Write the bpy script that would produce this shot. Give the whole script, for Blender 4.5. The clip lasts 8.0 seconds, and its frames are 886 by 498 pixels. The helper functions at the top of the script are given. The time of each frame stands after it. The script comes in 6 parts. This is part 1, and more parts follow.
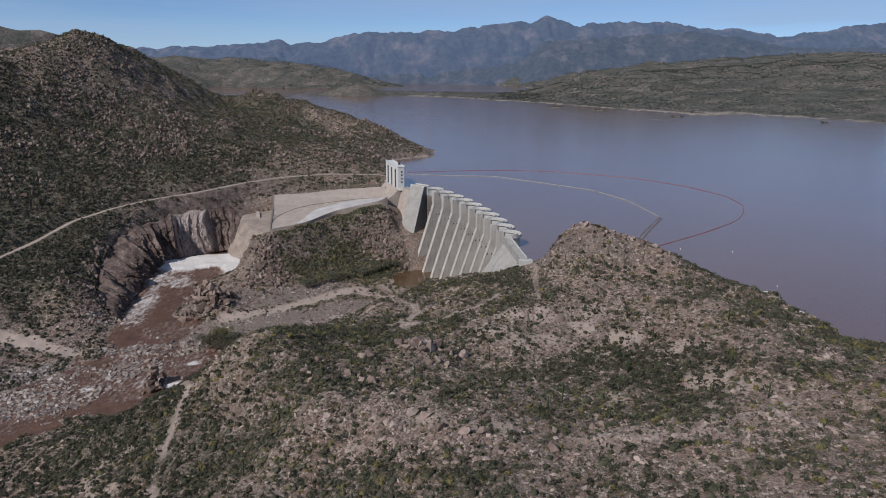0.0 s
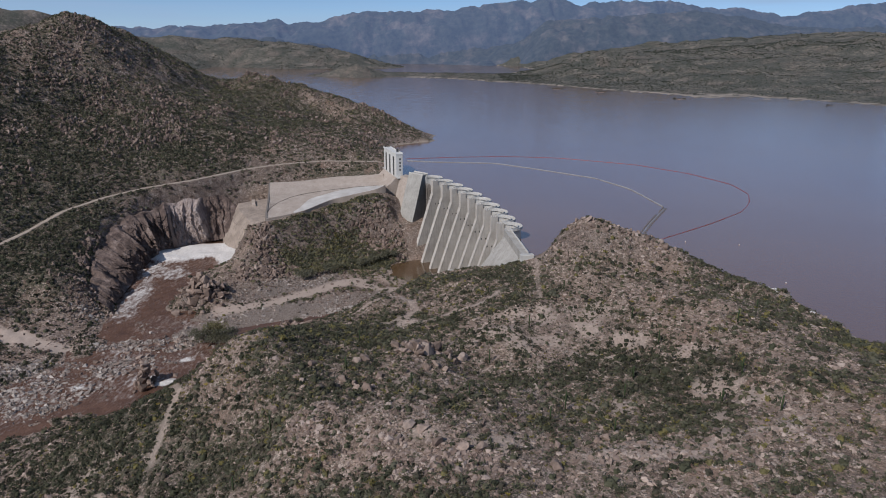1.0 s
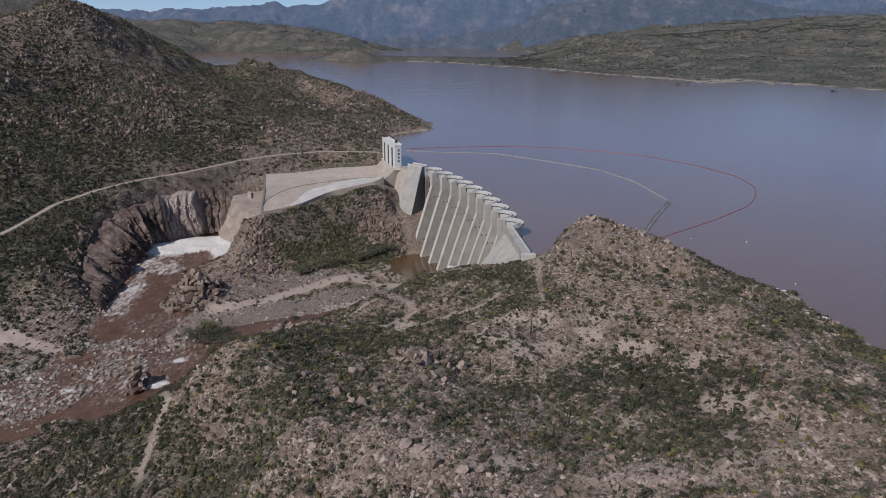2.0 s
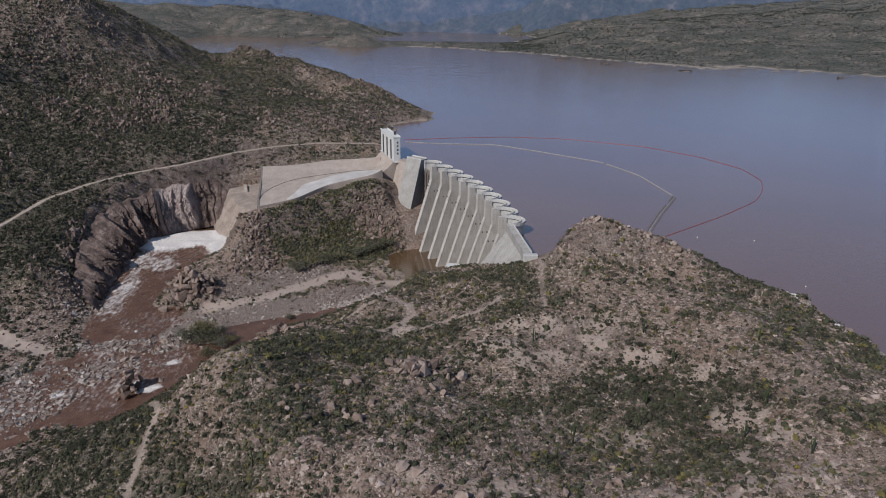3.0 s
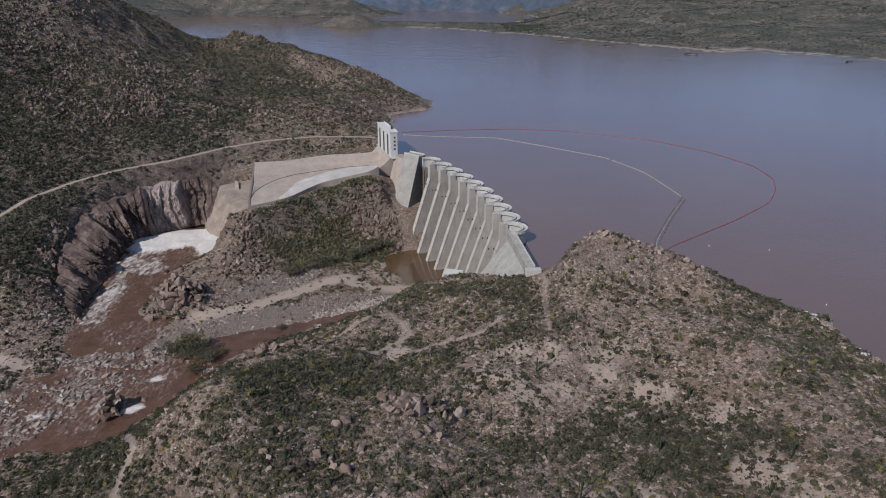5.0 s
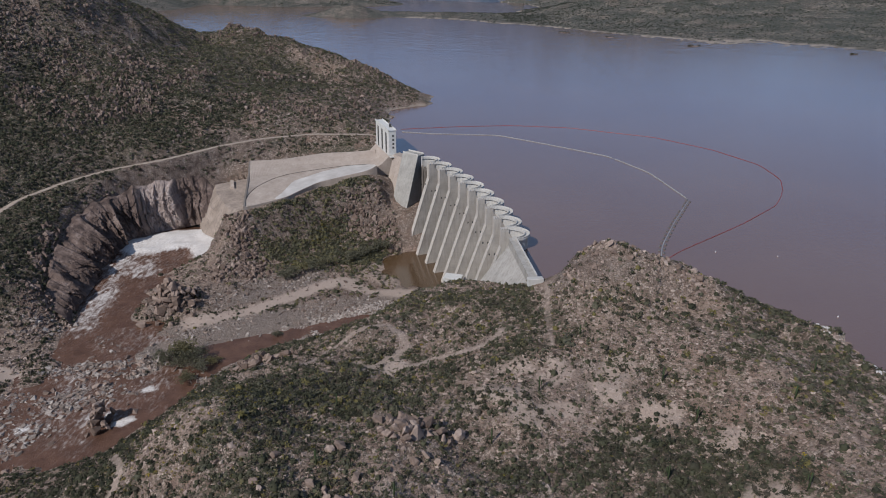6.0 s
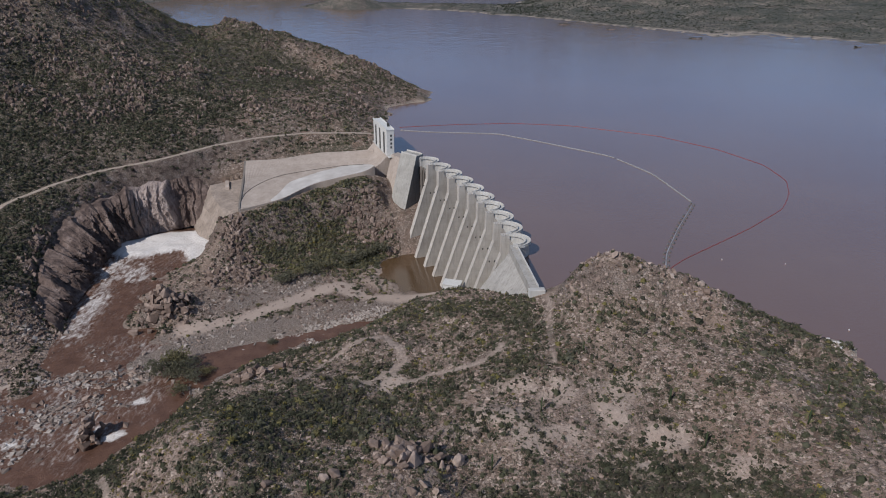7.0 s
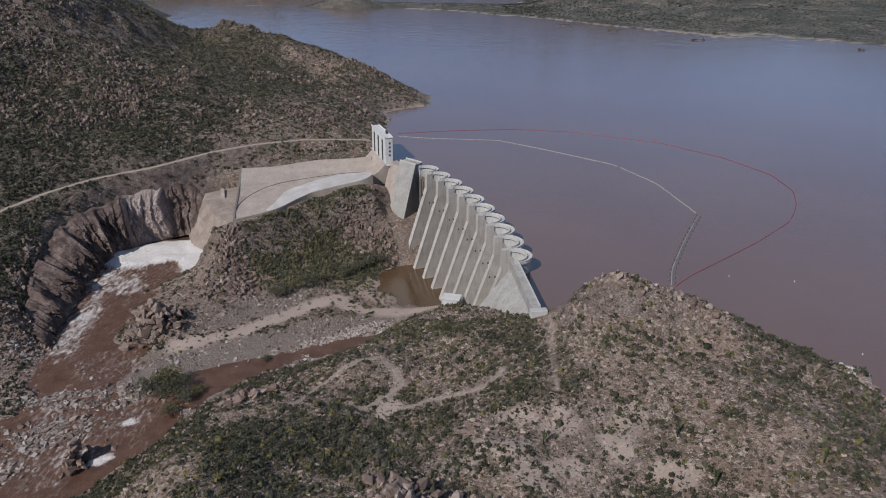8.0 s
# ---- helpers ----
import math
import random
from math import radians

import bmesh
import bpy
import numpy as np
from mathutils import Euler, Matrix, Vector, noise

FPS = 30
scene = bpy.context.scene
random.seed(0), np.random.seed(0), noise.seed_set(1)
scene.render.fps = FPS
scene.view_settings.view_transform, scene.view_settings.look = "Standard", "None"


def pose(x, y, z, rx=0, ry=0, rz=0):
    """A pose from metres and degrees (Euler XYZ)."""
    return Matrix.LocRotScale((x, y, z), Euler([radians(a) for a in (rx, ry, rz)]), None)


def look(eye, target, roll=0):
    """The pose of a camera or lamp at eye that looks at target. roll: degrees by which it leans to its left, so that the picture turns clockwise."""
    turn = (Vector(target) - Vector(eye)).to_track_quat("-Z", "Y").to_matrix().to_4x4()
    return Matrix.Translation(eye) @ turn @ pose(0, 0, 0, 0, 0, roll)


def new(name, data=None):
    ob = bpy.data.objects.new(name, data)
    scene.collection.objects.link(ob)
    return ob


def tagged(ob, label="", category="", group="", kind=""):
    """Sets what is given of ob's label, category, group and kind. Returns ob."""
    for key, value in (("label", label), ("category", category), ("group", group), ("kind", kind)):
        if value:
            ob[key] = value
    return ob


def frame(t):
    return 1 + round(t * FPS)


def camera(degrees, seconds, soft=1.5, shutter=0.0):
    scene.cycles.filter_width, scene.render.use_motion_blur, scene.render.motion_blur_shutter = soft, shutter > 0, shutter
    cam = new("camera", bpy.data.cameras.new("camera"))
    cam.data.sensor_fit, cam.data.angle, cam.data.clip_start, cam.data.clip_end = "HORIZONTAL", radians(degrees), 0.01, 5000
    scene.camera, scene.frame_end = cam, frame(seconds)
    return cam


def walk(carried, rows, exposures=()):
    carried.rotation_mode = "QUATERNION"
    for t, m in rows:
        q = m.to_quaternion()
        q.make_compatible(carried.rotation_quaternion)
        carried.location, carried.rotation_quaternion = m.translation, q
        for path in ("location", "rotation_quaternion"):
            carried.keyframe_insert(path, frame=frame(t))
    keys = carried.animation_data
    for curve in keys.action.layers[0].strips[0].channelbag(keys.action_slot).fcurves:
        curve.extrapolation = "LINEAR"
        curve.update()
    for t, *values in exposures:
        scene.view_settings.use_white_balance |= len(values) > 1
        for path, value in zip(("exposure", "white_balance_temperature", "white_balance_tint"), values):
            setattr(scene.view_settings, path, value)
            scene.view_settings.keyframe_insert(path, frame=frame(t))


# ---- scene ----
cam = camera(68.7, 8.0, soft=1.0)
PATH = [
    (0, (0.661, -0.006, 111.703), (0.656, 1.919, 111.16), 0.5),
    (0.5, (0.947, 6.204, 113.778), (0.942, 8.12, 113.206), 0.5),
    (1, (1.195, 12.37, 115.927), (1.191, 14.278, 115.328), 0.5),
    (1.5, (1.458, 18.611, 118.186), (1.454, 20.512, 117.564), 0.5),
    (3, (2.068, 36.858, 124.773), (2.063, 38.736, 124.084), 0.5),
    (3.5, (2.338, 43.04, 126.928), (2.333, 44.912, 126.224), 0.5),
    (4, (2.684, 49.041, 129.258), (2.679, 50.908, 128.539), 0.5),
    (4.5, (3.066, 54.956, 131.305), (3.06, 56.818, 130.572), 0.5),
    (6, (3.636, 73.599, 137.907), (3.63, 75.442, 137.132), 0.5),
    (6.5, (3.87, 79.768, 140.088), (3.865, 81.606, 139.299), 0.5),
    (7, (3.849, 85.619, 142.423), (3.845, 87.452, 141.622), 0.5),
    (7.5, (4.168, 91.885, 144.65), (4.164, 93.715, 143.844), 0.5),
    (8, (4.478, 98.278, 146.544), (4.473, 100.109, 145.74), 0.6),
]
walk(cam, [(t, look(eye, target, roll)) for t, eye, target, roll in PATH], exposures=((0.0, 0.15, 6200, 12), (8.0, 0.15, 6200, 12)))

# ---- light ----
SUN_EL, SUN_FROM = 41.0, (-0.65, -0.76)  # degrees above the horizon; the way towards the sun in plan
world = bpy.data.worlds.new("sky")
scene.world = world
world.use_nodes = True
wn = world.node_tree.nodes
sky = wn.new("ShaderNodeTexSky")
sky.sky_type, sky.sun_disc = "NISHITA", False
sky.sun_elevation = radians(SUN_EL)
sky.sun_rotation = math.atan2(SUN_FROM[0], SUN_FROM[1])
sky.altitude, sky.air_density, sky.dust_density, sky.ozone_density = 2900, 0.88, 0.05, 6.0
# thin high cloud in long streaks
place = wn.new("ShaderNodeTexCoord")
streaks = wn.new("ShaderNodeMapping")
streaks.inputs["Scale"].default_value = (1.2, 2.2, 14.0)
streaks.inputs["Rotation"].default_value = (0.0, 0.06, 0.3)
veil = wn.new("ShaderNodeTexNoise")
veil.inputs["Scale"].default_value, veil.inputs["Detail"].default_value, veil.inputs["Roughness"].default_value = 1.6, 7.0, 0.6
thin = wn.new("ShaderNodeMapRange")
thin.inputs["From Min"].default_value, thin.inputs["From Max"].default_value, thin.inputs["To Max"].default_value = 0.33, 0.66, 0.62
blend = wn.new("ShaderNodeMix")
blend.data_type = "RGBA"
blend.inputs[7].default_value = (3.9, 5.2, 7.2, 1)
wl = world.node_tree.links
wl.new(place.outputs["Generated"], streaks.inputs[0])
wl.new(streaks.outputs[0], veil.inputs["Vector"])
wl.new(veil.outputs["Fac"], thin.inputs["Value"])
wl.new(thin.outputs[0], blend.inputs[0])
wl.new(sky.outputs[0], blend.inputs[6])
wl.new(blend.outputs[2], wn["Background"].inputs[0])
wn["Background"].inputs[1].default_value = 0.076
sun_data = bpy.data.lights.new("sun", "SUN")
sun_data.energy, sun_data.angle, sun_data.color = 3.3, radians(0.6), (1.0, 0.95, 0.88)
sun = new("sun", sun_data)
el = radians(SUN_EL)
to_sun = Vector((SUN_FROM[0] * math.cos(el), SUN_FROM[1] * math.cos(el), math.sin(el)))
sun.matrix_world = look((0, 0, 300), Vector((0, 0, 300)) - to_sun)

# ---- materials ----
def material(name):
    m = bpy.data.materials.new(name)
    m.use_nodes = True
    nt = m.node_tree
    return m, nt, nt.nodes["Principled BSDF"]


def node(nt, kind, **values):
    n = nt.nodes.new(kind)
    for key, value in values.items():
        n.inputs[key].default_value = value
    return n


def noise_node(nt, scale, detail=6.0, rough=0.6, coords=None):
    n = node(nt, "ShaderNodeTexNoise", Scale=scale, Detail=detail, Roughness=rough)
    nt.links.new(coords or nt.nodes.get("place").outputs["Object"], n.inputs["Vector"])
    return n.outputs["Fac"]


def coords(nt):
    n = nt.nodes.new("ShaderNodeTexCoord")
    n.name = "place"
    return n.outputs["Object"]


def ramp(nt, fac, stops):
    n = nt.nodes.new("ShaderNodeValToRGB")
    while len(n.color_ramp.elements) < len(stops):
        n.color_ramp.elements.new(0.5)
    for e, (at, c) in zip(n.color_ramp.elements, stops):
        e.position, e.color = at, (*c, 1)
    nt.links.new(fac, n.inputs[0])
    return n.outputs[0]


def mix(nt, fac, a, b, mode="MIX"):
    n = nt.nodes.new("ShaderNodeMix")
    n.data_type, n.blend_type = "RGBA", mode
    for socket, value in ((n.inputs[0], fac), (n.inputs[6], a), (n.inputs[7], b)):
        if isinstance(value, (int, float)):
            socket.default_value = value
        elif isinstance(value, tuple):
            socket.default_value = (*value, 1)
        else:
            nt.links.new(value, socket)
    return n.outputs[2]


def attribute(nt, name):
    n = nt.nodes.new("ShaderNodeAttribute")
    n.attribute_name = name
    return n.outputs["Fac"]


def bump(nt, bsdf, height, strength, distance):
    n = node(nt, "ShaderNodeBump", Strength=strength, Distance=distance)
    nt.links.new(height, n.inputs["Height"])
    nt.links.new(n.outputs[0], bsdf.inputs["Normal"])


def cells(nt, scale, feature="F1", output="Color"):
    n = nt.nodes.new("ShaderNodeTexVoronoi")
    n.feature = feature
    n.inputs["Scale"].default_value = scale
    warp = node(nt, "ShaderNodeTexNoise", Scale=scale * 1.7, Detail=3.0)
    nt.links.new(nt.nodes["place"].outputs["Object"], warp.inputs["Vector"])
    add = nt.nodes.new("ShaderNodeVectorMath")
    add.operation = "MULTIPLY_ADD"
    add.inputs[1].default_value = (1.6 / scale,) * 3
    nt.links.new(warp.outputs["Color"], add.inputs[0])
    nt.links.new(nt.nodes["place"].outputs["Object"], add.inputs[2])
    nt.links.new(add.outputs[0], n.inputs["Vector"])
    return n.outputs[output]


def ground_material():
    m, nt, b = material("desert_ground")
    coords(nt)
    big, mid, fine = noise_node(nt, 0.03), noise_node(nt, 0.22, 8), noise_node(nt, 1.3, 8, 0.75)
    soil = ramp(nt, mid, [(0.3, (0.12, 0.086, 0.064)), (0.5, (0.2, 0.148, 0.114)), (0.7, (0.3, 0.228, 0.182))])
    red = ramp(nt, fine, [(0.35, (0.19, 0.114, 0.084)), (0.65, (0.37, 0.247, 0.19))])
    base = mix(nt, ramp(nt, big, [(0.48, (0, 0, 0)), (0.62, (0.7, 0.7, 0.7))]), soil, red)
    open_soil = ramp(nt, noise_node(nt, 0.35, 7, 0.7), [(0.35, (0.23, 0.163, 0.126)), (0.65, (0.375, 0.285, 0.227))])
    rosy = ramp(nt, noise_node(nt, 0.055, 4, 0.6), [(0.5, (0, 0, 0)), (0.62, (0.75, 0.75, 0.75))])
    open_soil = mix(nt, rosy, open_soil, (0.36, 0.235, 0.182))
    openness = nt.nodes.new("ShaderNodeMath")
    openness.operation = "MULTIPLY_ADD"
    openness.inputs[1].default_value, openness.inputs[2].default_value = -1.3, 1.0
    nt.links.new(attribute(nt, "scrub"), openness.inputs[0])
    spread_out = mix(nt, 0.5, openness.outputs[0], noise_node(nt, 0.2, 6, 0.7))
    base = mix(nt, ramp(nt, spread_out, [(0.36, (0, 0, 0)), (0.52, (0.95, 0.95, 0.95))]), base, open_soil)
    # broken rock: lighter and darker pieces with dark cracks between them
    piece = node(nt, "ShaderNodeRGBToBW")
    nt.links.new(cells(nt, 0.75), piece.inputs[0])
    stone = ramp(nt, piece.outputs[0], [(0.2, (0.145, 0.102, 0.079)), (0.5, (0.31, 0.235, 0.186)), (0.8, (0.5, 0.404, 0.335))])
    crack = cells(nt, 0.75, "DISTANCE_TO_EDGE", "Distance")
    stone = mix(nt, ramp(nt, crack, [(0.0, (0.75, 0.75, 0.75)), (0.13, (0, 0, 0))]), stone, (0.07, 0.052, 0.042))
    stony = mix(nt, 0.45, noise_node(nt, 0.11, 5, 0.65), fine)
    base = mix(nt, ramp(nt, stony, [(0.44, (0, 0, 0)), (0.52, (0.9, 0.9, 0.9))]), base, stone)
    green = ramp(nt, fine, [(0.35, (0.032, 0.036, 0.022)), (0.65, (0.082, 0.082, 0.052))])
    tuft = mix(nt, 1.0, noise_node(nt, 0.6, 6, 0.75), attribute(nt, "scrub"), "MULTIPLY")
    base = mix(nt, ramp(nt, tuft, [(0.4, (0, 0, 0)), (0.5, (0.85, 0.85, 0.85))]), base, green)
    low = mix(nt, ramp(nt, noise_node(nt, 0.8, 4, 0.7), [(0.54, (0, 0, 0)), (0.61, (0.8, 0.8, 0.8))]), (0, 0, 0), ramp(nt, attribute(nt, "scrub"), [(0.0, (0.5, 0.5, 0.5)), (1.0, (1, 1, 1))]))
    low_growth = ramp(nt, noise_node(nt, 2.5, 3), [(0.35, (0.045, 0.044, 0.03)), (0.65, (0.115, 0.105, 0.07))])
    base = mix(nt, low, base, low_growth)
    scrubland = ramp(nt, mix(nt, 0.4, noise_node(nt, 0.11, 5, 0.75), noise_node(nt, 0.012, 4, 0.6)), [(0.42, (0.056, 0.062, 0.052)), (0.5, (0.088, 0.087, 0.073)), (0.57, (0.165, 0.143, 0.12)), (0.65, (0.32, 0.265, 0.222))])
    base = mix(nt, attribute(nt, "remote"), base, scrubland)
    rock = mix(nt, ramp(nt, crack, [(0.0, (0.8, 0.8, 0.8)), (0.15, (0, 0, 0))]), ramp(nt, mid, [(0.3, (0.11, 0.08, 0.066)), (0.48, (0.21, 0.16, 0.132)), (0.66, (0.34, 0.28, 0.24))]), (0.06, 0.045, 0.038))
    base = mix(nt, attribute(nt, "cliff"), base, rock)
    sand = ramp(nt, fine, [(0.3, (0.31, 0.242, 0.198)), (0.7, (0.44, 0.355, 0.298))])
    base = mix(nt, attribute(nt, "sand"), base, sand)
    gravel = ramp(nt, noise_node(nt, 1.6, 6, 0.85), [(0.35, (0.1, 0.077, 0.063)), (0.5, (0.215, 0.172, 0.145)), (0.65, (0.37, 0.312, 0.268))])
    base = mix(nt, attribute(nt, "gravel"), base, gravel)
    band = ramp(nt, fine, [(0.3, (0.26, 0.215, 0.17)), (0.7, (0.42, 0.36, 0.3))])
    base = mix(nt, attribute(nt, "shore"), base, band)
    nt.links.new(base, b.inputs["Base Color"])
    b.inputs["Roughness"].default_value = 0.95
    b.inputs["Specular IOR Level"].default_value = 0.2
    relief = mix(nt, 0.5, ramp(nt, crack, [(0.0, (0, 0, 0)), (0.35, (1, 1, 1))]), fine)
    relief = mix(nt, attribute(nt, "sand"), relief, (0.6, 0.6, 0.6))
    bump(nt, b, relief, 0.9, 0.8)
    return m


def water_material(name, deep, shallow, rough, wave, strength):
    m, nt, b = material(name)
    c = coords(nt)
    tone = noise_node(nt, 0.006, 4)
    nt.links.new(ramp(nt, tone, [(0.35, deep), (0.65, shallow)]), b.inputs["Base Color"])
    b.inputs["IOR"].default_value = 1.95
    gust = ramp(nt, noise_node(nt, 0.004, 5), [(0.35, (rough, rough, rough)), (0.7, (rough * 1.35, rough * 1.35, rough * 1.35))])
    nt.links.new(gust, b.inputs["Roughness"])
    bump(nt, b, noise_node(nt, wave, 5, 0.6), strength, 0.3)
    return m


def rapids_material():
    """Brown river water, broken by white water where the attribute "foam" says so."""
    m, nt, b = material("river_water")
    c = coords(nt)
    brown = ramp(nt, noise_node(nt, 0.12), [(0.3, (0.085, 0.045, 0.03)), (0.7, (0.145, 0.08, 0.054))])
    stretch = nt.nodes.new("ShaderNodeMapping")
    stretch.inputs["Scale"].default_value = (1.0, 0.45, 1.0)
    nt.links.new(c, stretch.inputs[0])
    streak = noise_node(nt, 0.42, 8, 0.68, stretch.outputs[0])
    add = nt.nodes.new("ShaderNodeMath")
    nt.links.new(streak, add.inputs[0])
    nt.links.new(attribute(nt, "foam"), add.inputs[1])
    thread = noise_node(nt, 0.3, 3, 0.5, stretch.outputs[0])
    off = nt.nodes.new("ShaderNodeMath")
    off.operation = "SUBTRACT"
    off.inputs[1].default_value = 0.5
    nt.links.new(thread, off.inputs[0])
    size = nt.nodes.new("ShaderNodeMath")
    size.operation = "ABSOLUTE"
    nt.links.new(off.outputs[0], size.inputs[0])
    lines = ramp(nt, size.outputs[0], [(0.0, (0.8, 0.8, 0.8)), (0.022, (0, 0, 0))])
    lively = ramp(nt, attribute(nt, "foam"), [(0.03, (0, 0, 0)), (0.2, (0.75, 0.75, 0.75))])
    lines = mix(nt, 1.0, lines, lively, "MULTIPLY")
    white = ramp(nt, add.outputs[0], [(0.66, (0, 0, 0)), (0.8, (0.6, 0.6, 0.6)), (1.05, (1, 1, 1))])
    froth = ramp(nt, noise_node(nt, 0.9, 6, 0.7), [(0.3, (0.42, 0.37, 0.33)), (0.6, (0.72, 0.68, 0.64))])
    nt.links.new(mix(nt, mix(nt, 1.0, white, lines, "ADD"), brown, froth), b.inputs["Base Color"])
    nt.links.new(ramp(nt, add.outputs[0], [(0.55, (0.16, 0.16, 0.16)), (0.85, (0.8, 0.8, 0.8))]), b.inputs["Roughness"])
    b.inputs["IOR"].default_value = 1.33
    bump(nt, b, noise_node(nt, 0.8, 6, 0.7), 0.7, 0.5)
    return m


def concrete_material(name, dark, light, stain=0.6):
    m, nt, b = material(name)
    c = coords(nt)
    tone = noise_node(nt, 0.12, 8, 0.65)
    base = ramp(nt, tone, [(0.3, dark), (0.7, light)])
    streak = nt.nodes.new("ShaderNodeMapping")
    streak.inputs["Scale"].default_value = (1.0, 1.0, 0.12)
    nt.links.new(c, streak.inputs[0])
    drip = noise_node(nt, 0.7, 6, 0.7, streak.outputs[0])
    grime = ramp(nt, drip, [(0.48, (0, 0, 0)), (0.75, (stain, stain, stain))])
    base = mix(nt, grime, base, tuple(0.55 * v for v in dark))
    # lift joints, a fifth of a metre of darker seepage at every 3.6 m of height
    split = nt.nodes.new("ShaderNodeSeparateXYZ")
    nt.links.new(c, split.inputs[0])
    wrap = nt.nodes.new("ShaderNodeMath")
    wrap.operation = "PINGPONG"
    wrap.inputs[1].default_value = 1.8
    nt.links.new(split.outputs[2], wrap.inputs[0])
    line = ramp(nt, wrap.outputs[0], [(0.0, (0.35, 0.35, 0.35)), (0.14, (0, 0, 0))])
    base = mix(nt, line, base, tuple(0.75 * v for v in dark))
    nt.links.new(base, b.inputs["Base Color"])
    b.inputs["Roughness"].default_value = 0.85
    bump(nt, b, noise_node(nt, 1.5, 6, 0.7), 0.3, 0.1)
    return m


def plain_material(name, dark, light, rough=0.7, scale=1.0, metal=0.0):
    m, nt, b = material(name)
    coords(nt)
    nt.links.new(ramp(nt, noise_node(nt, scale), [(0.3, dark), (0.7, light)]), b.inputs["Base Color"])
    b.inputs["Roughness"].default_value = rough
    b.inputs["Metallic"].default_value = metal
    return m


def scatter_material(name, stops, rough=0.9, scale=1.2, spread=0.35, leafy=0.0):
    """Colour by the attribute "tone" that each plant or stone carries, with grain over it."""
    m, nt, b = material(name)
    coords(nt)
    base = ramp(nt, attribute(nt, "tone"), stops)
    grain = ramp(nt, noise_node(nt, scale, 6, 0.7), [(0.3, (1 - spread,) * 3), (0.7, (1 + spread * 0.5,) * 3)])
    colour = mix(nt, 1.0, base, grain, "MULTIPLY")
    nt.links.new(colour, b.inputs["Base Color"])
    b.inputs["Roughness"].default_value = rough
    b.inputs["Specular IOR Level"].default_value = 0.25
    if leafy:
        glow = nt.nodes.new("ShaderNodeBsdfTranslucent")
        both = nt.nodes.new("ShaderNodeMixShader")
        both.inputs[0].default_value = leafy
        nt.links.new(colour, glow.inputs[0])
        nt.links.new(b.outputs[0], both.inputs[1])
        nt.links.new(glow.outputs[0], both.inputs[2])
        out = next(n for n in nt.nodes if n.type == "OUTPUT_MATERIAL")
        nt.links.new(both.outputs[0], out.inputs[0])
    return m


def cliff_material():
    m, nt, b = material("cliff_rock")
    c = coords(nt)
    tilt = nt.nodes.new("ShaderNodeMapping")
    tilt.inputs["Scale"].default_value, tilt.inputs["Rotation"].default_value = (1.0, 1.0, 0.28), (0.3, 0.25, 0.0)
    nt.links.new(c, tilt.inputs[0])
    bands = noise_node(nt, 0.16, 8, 0.65, tilt.outputs[0])
    # brown rock, its colour darkened for the shade over most of the wall
    base = ramp(nt, bands, [(0.3, (0.045, 0.03, 0.025)), (0.46, (0.095, 0.064, 0.052)), (0.58, (0.165, 0.118, 0.098)), (0.72, (0.28, 0.215, 0.185))])
    # slab of paler rock, with the sunlight on it put into the colour
    slab = ramp(nt, noise_node(nt, 0.5, 7, 0.7, tilt.outputs[0]), [(0.35, (0.22, 0.165, 0.142)), (0.65, (0.44, 0.365, 0.33))])
    base = mix(nt, attribute(nt, "slab"), base, slab)
    seams = noise_node(nt, 0.55, 5, 0.6, tilt.outputs[0])
    base = mix(nt, ramp(nt, seams, [(0.36, (0.75, 0.75, 0.75)), (0.44, (0, 0, 0))]), base, (0.045, 0.032, 0.027))
    nt.links.new(base, b.inputs["Base Color"])
    b.inputs["Roughness"].default_value = 0.9
    bump(nt, b, noise_node(nt, 0.9, 7, 0.7, tilt.outputs[0]), 0.9, 0.8)
    return m


CLIFF = cliff_material()
GROUND = ground_material()
LAKE = water_material("lake_water", (0.152, 0.092, 0.07), (0.174, 0.107, 0.077), 0.075, 0.5, 0.4)
POOL = water_material("pool_water", (0.085, 0.05, 0.024), (0.115, 0.068, 0.034), 0.1, 0.8, 0.15)
RIVER = rapids_material()
CONCRETE = concrete_material("dam_concrete", (0.37, 0.335, 0.295), (0.5, 0.46, 0.41))
WORN = concrete_material("worn_concrete", (0.25, 0.235, 0.21), (0.38, 0.36, 0.325), 0.5)
STREAKED = concrete_material("streaked_concrete", (0.3, 0.28, 0.25), (0.43, 0.4, 0.36), 0.85)
PALE = concrete_material("pale_concrete", (0.42, 0.4, 0.37), (0.56, 0.54, 0.5), 0.35)
CHUTE = concrete_material("chute_concrete", (0.305, 0.248, 0.204), (0.425, 0.356, 0.302), 0.5)
WHITE = plain_material("white_paint", (0.5, 0.49, 0.46), (0.64, 0.63, 0.6), 0.6, 0.6)
DARK = plain_material("dark_steel", (0.03, 0.03, 0.032), (0.06, 0.058, 0.055), 0.6)
FLUME = concrete_material("worn_flume_concrete", (0.21, 0.165, 0.132), (0.37, 0.302, 0.25), 0.9)
# concrete darkened to hold the shade of end wall and gap piers
DARKENED = concrete_material("stained_concrete", (0.13, 0.11, 0.092), (0.22, 0.188, 0.16), 0.6)
FILM = plain_material("running_water", (0.4, 0.362, 0.325), (0.56, 0.525, 0.485), 0.55, 0.12)
ROAD = plain_material("dirt_road", (0.25, 0.195, 0.15), (0.38, 0.31, 0.255), 0.95, 0.4)
RED = plain_material("red_plastic", (0.22, 0.025, 0.03), (0.33, 0.045, 0.05), 0.5)
FLOAT = plain_material("weathered_float", (0.16, 0.16, 0.16), (0.35, 0.35, 0.35), 0.7, 0.12)
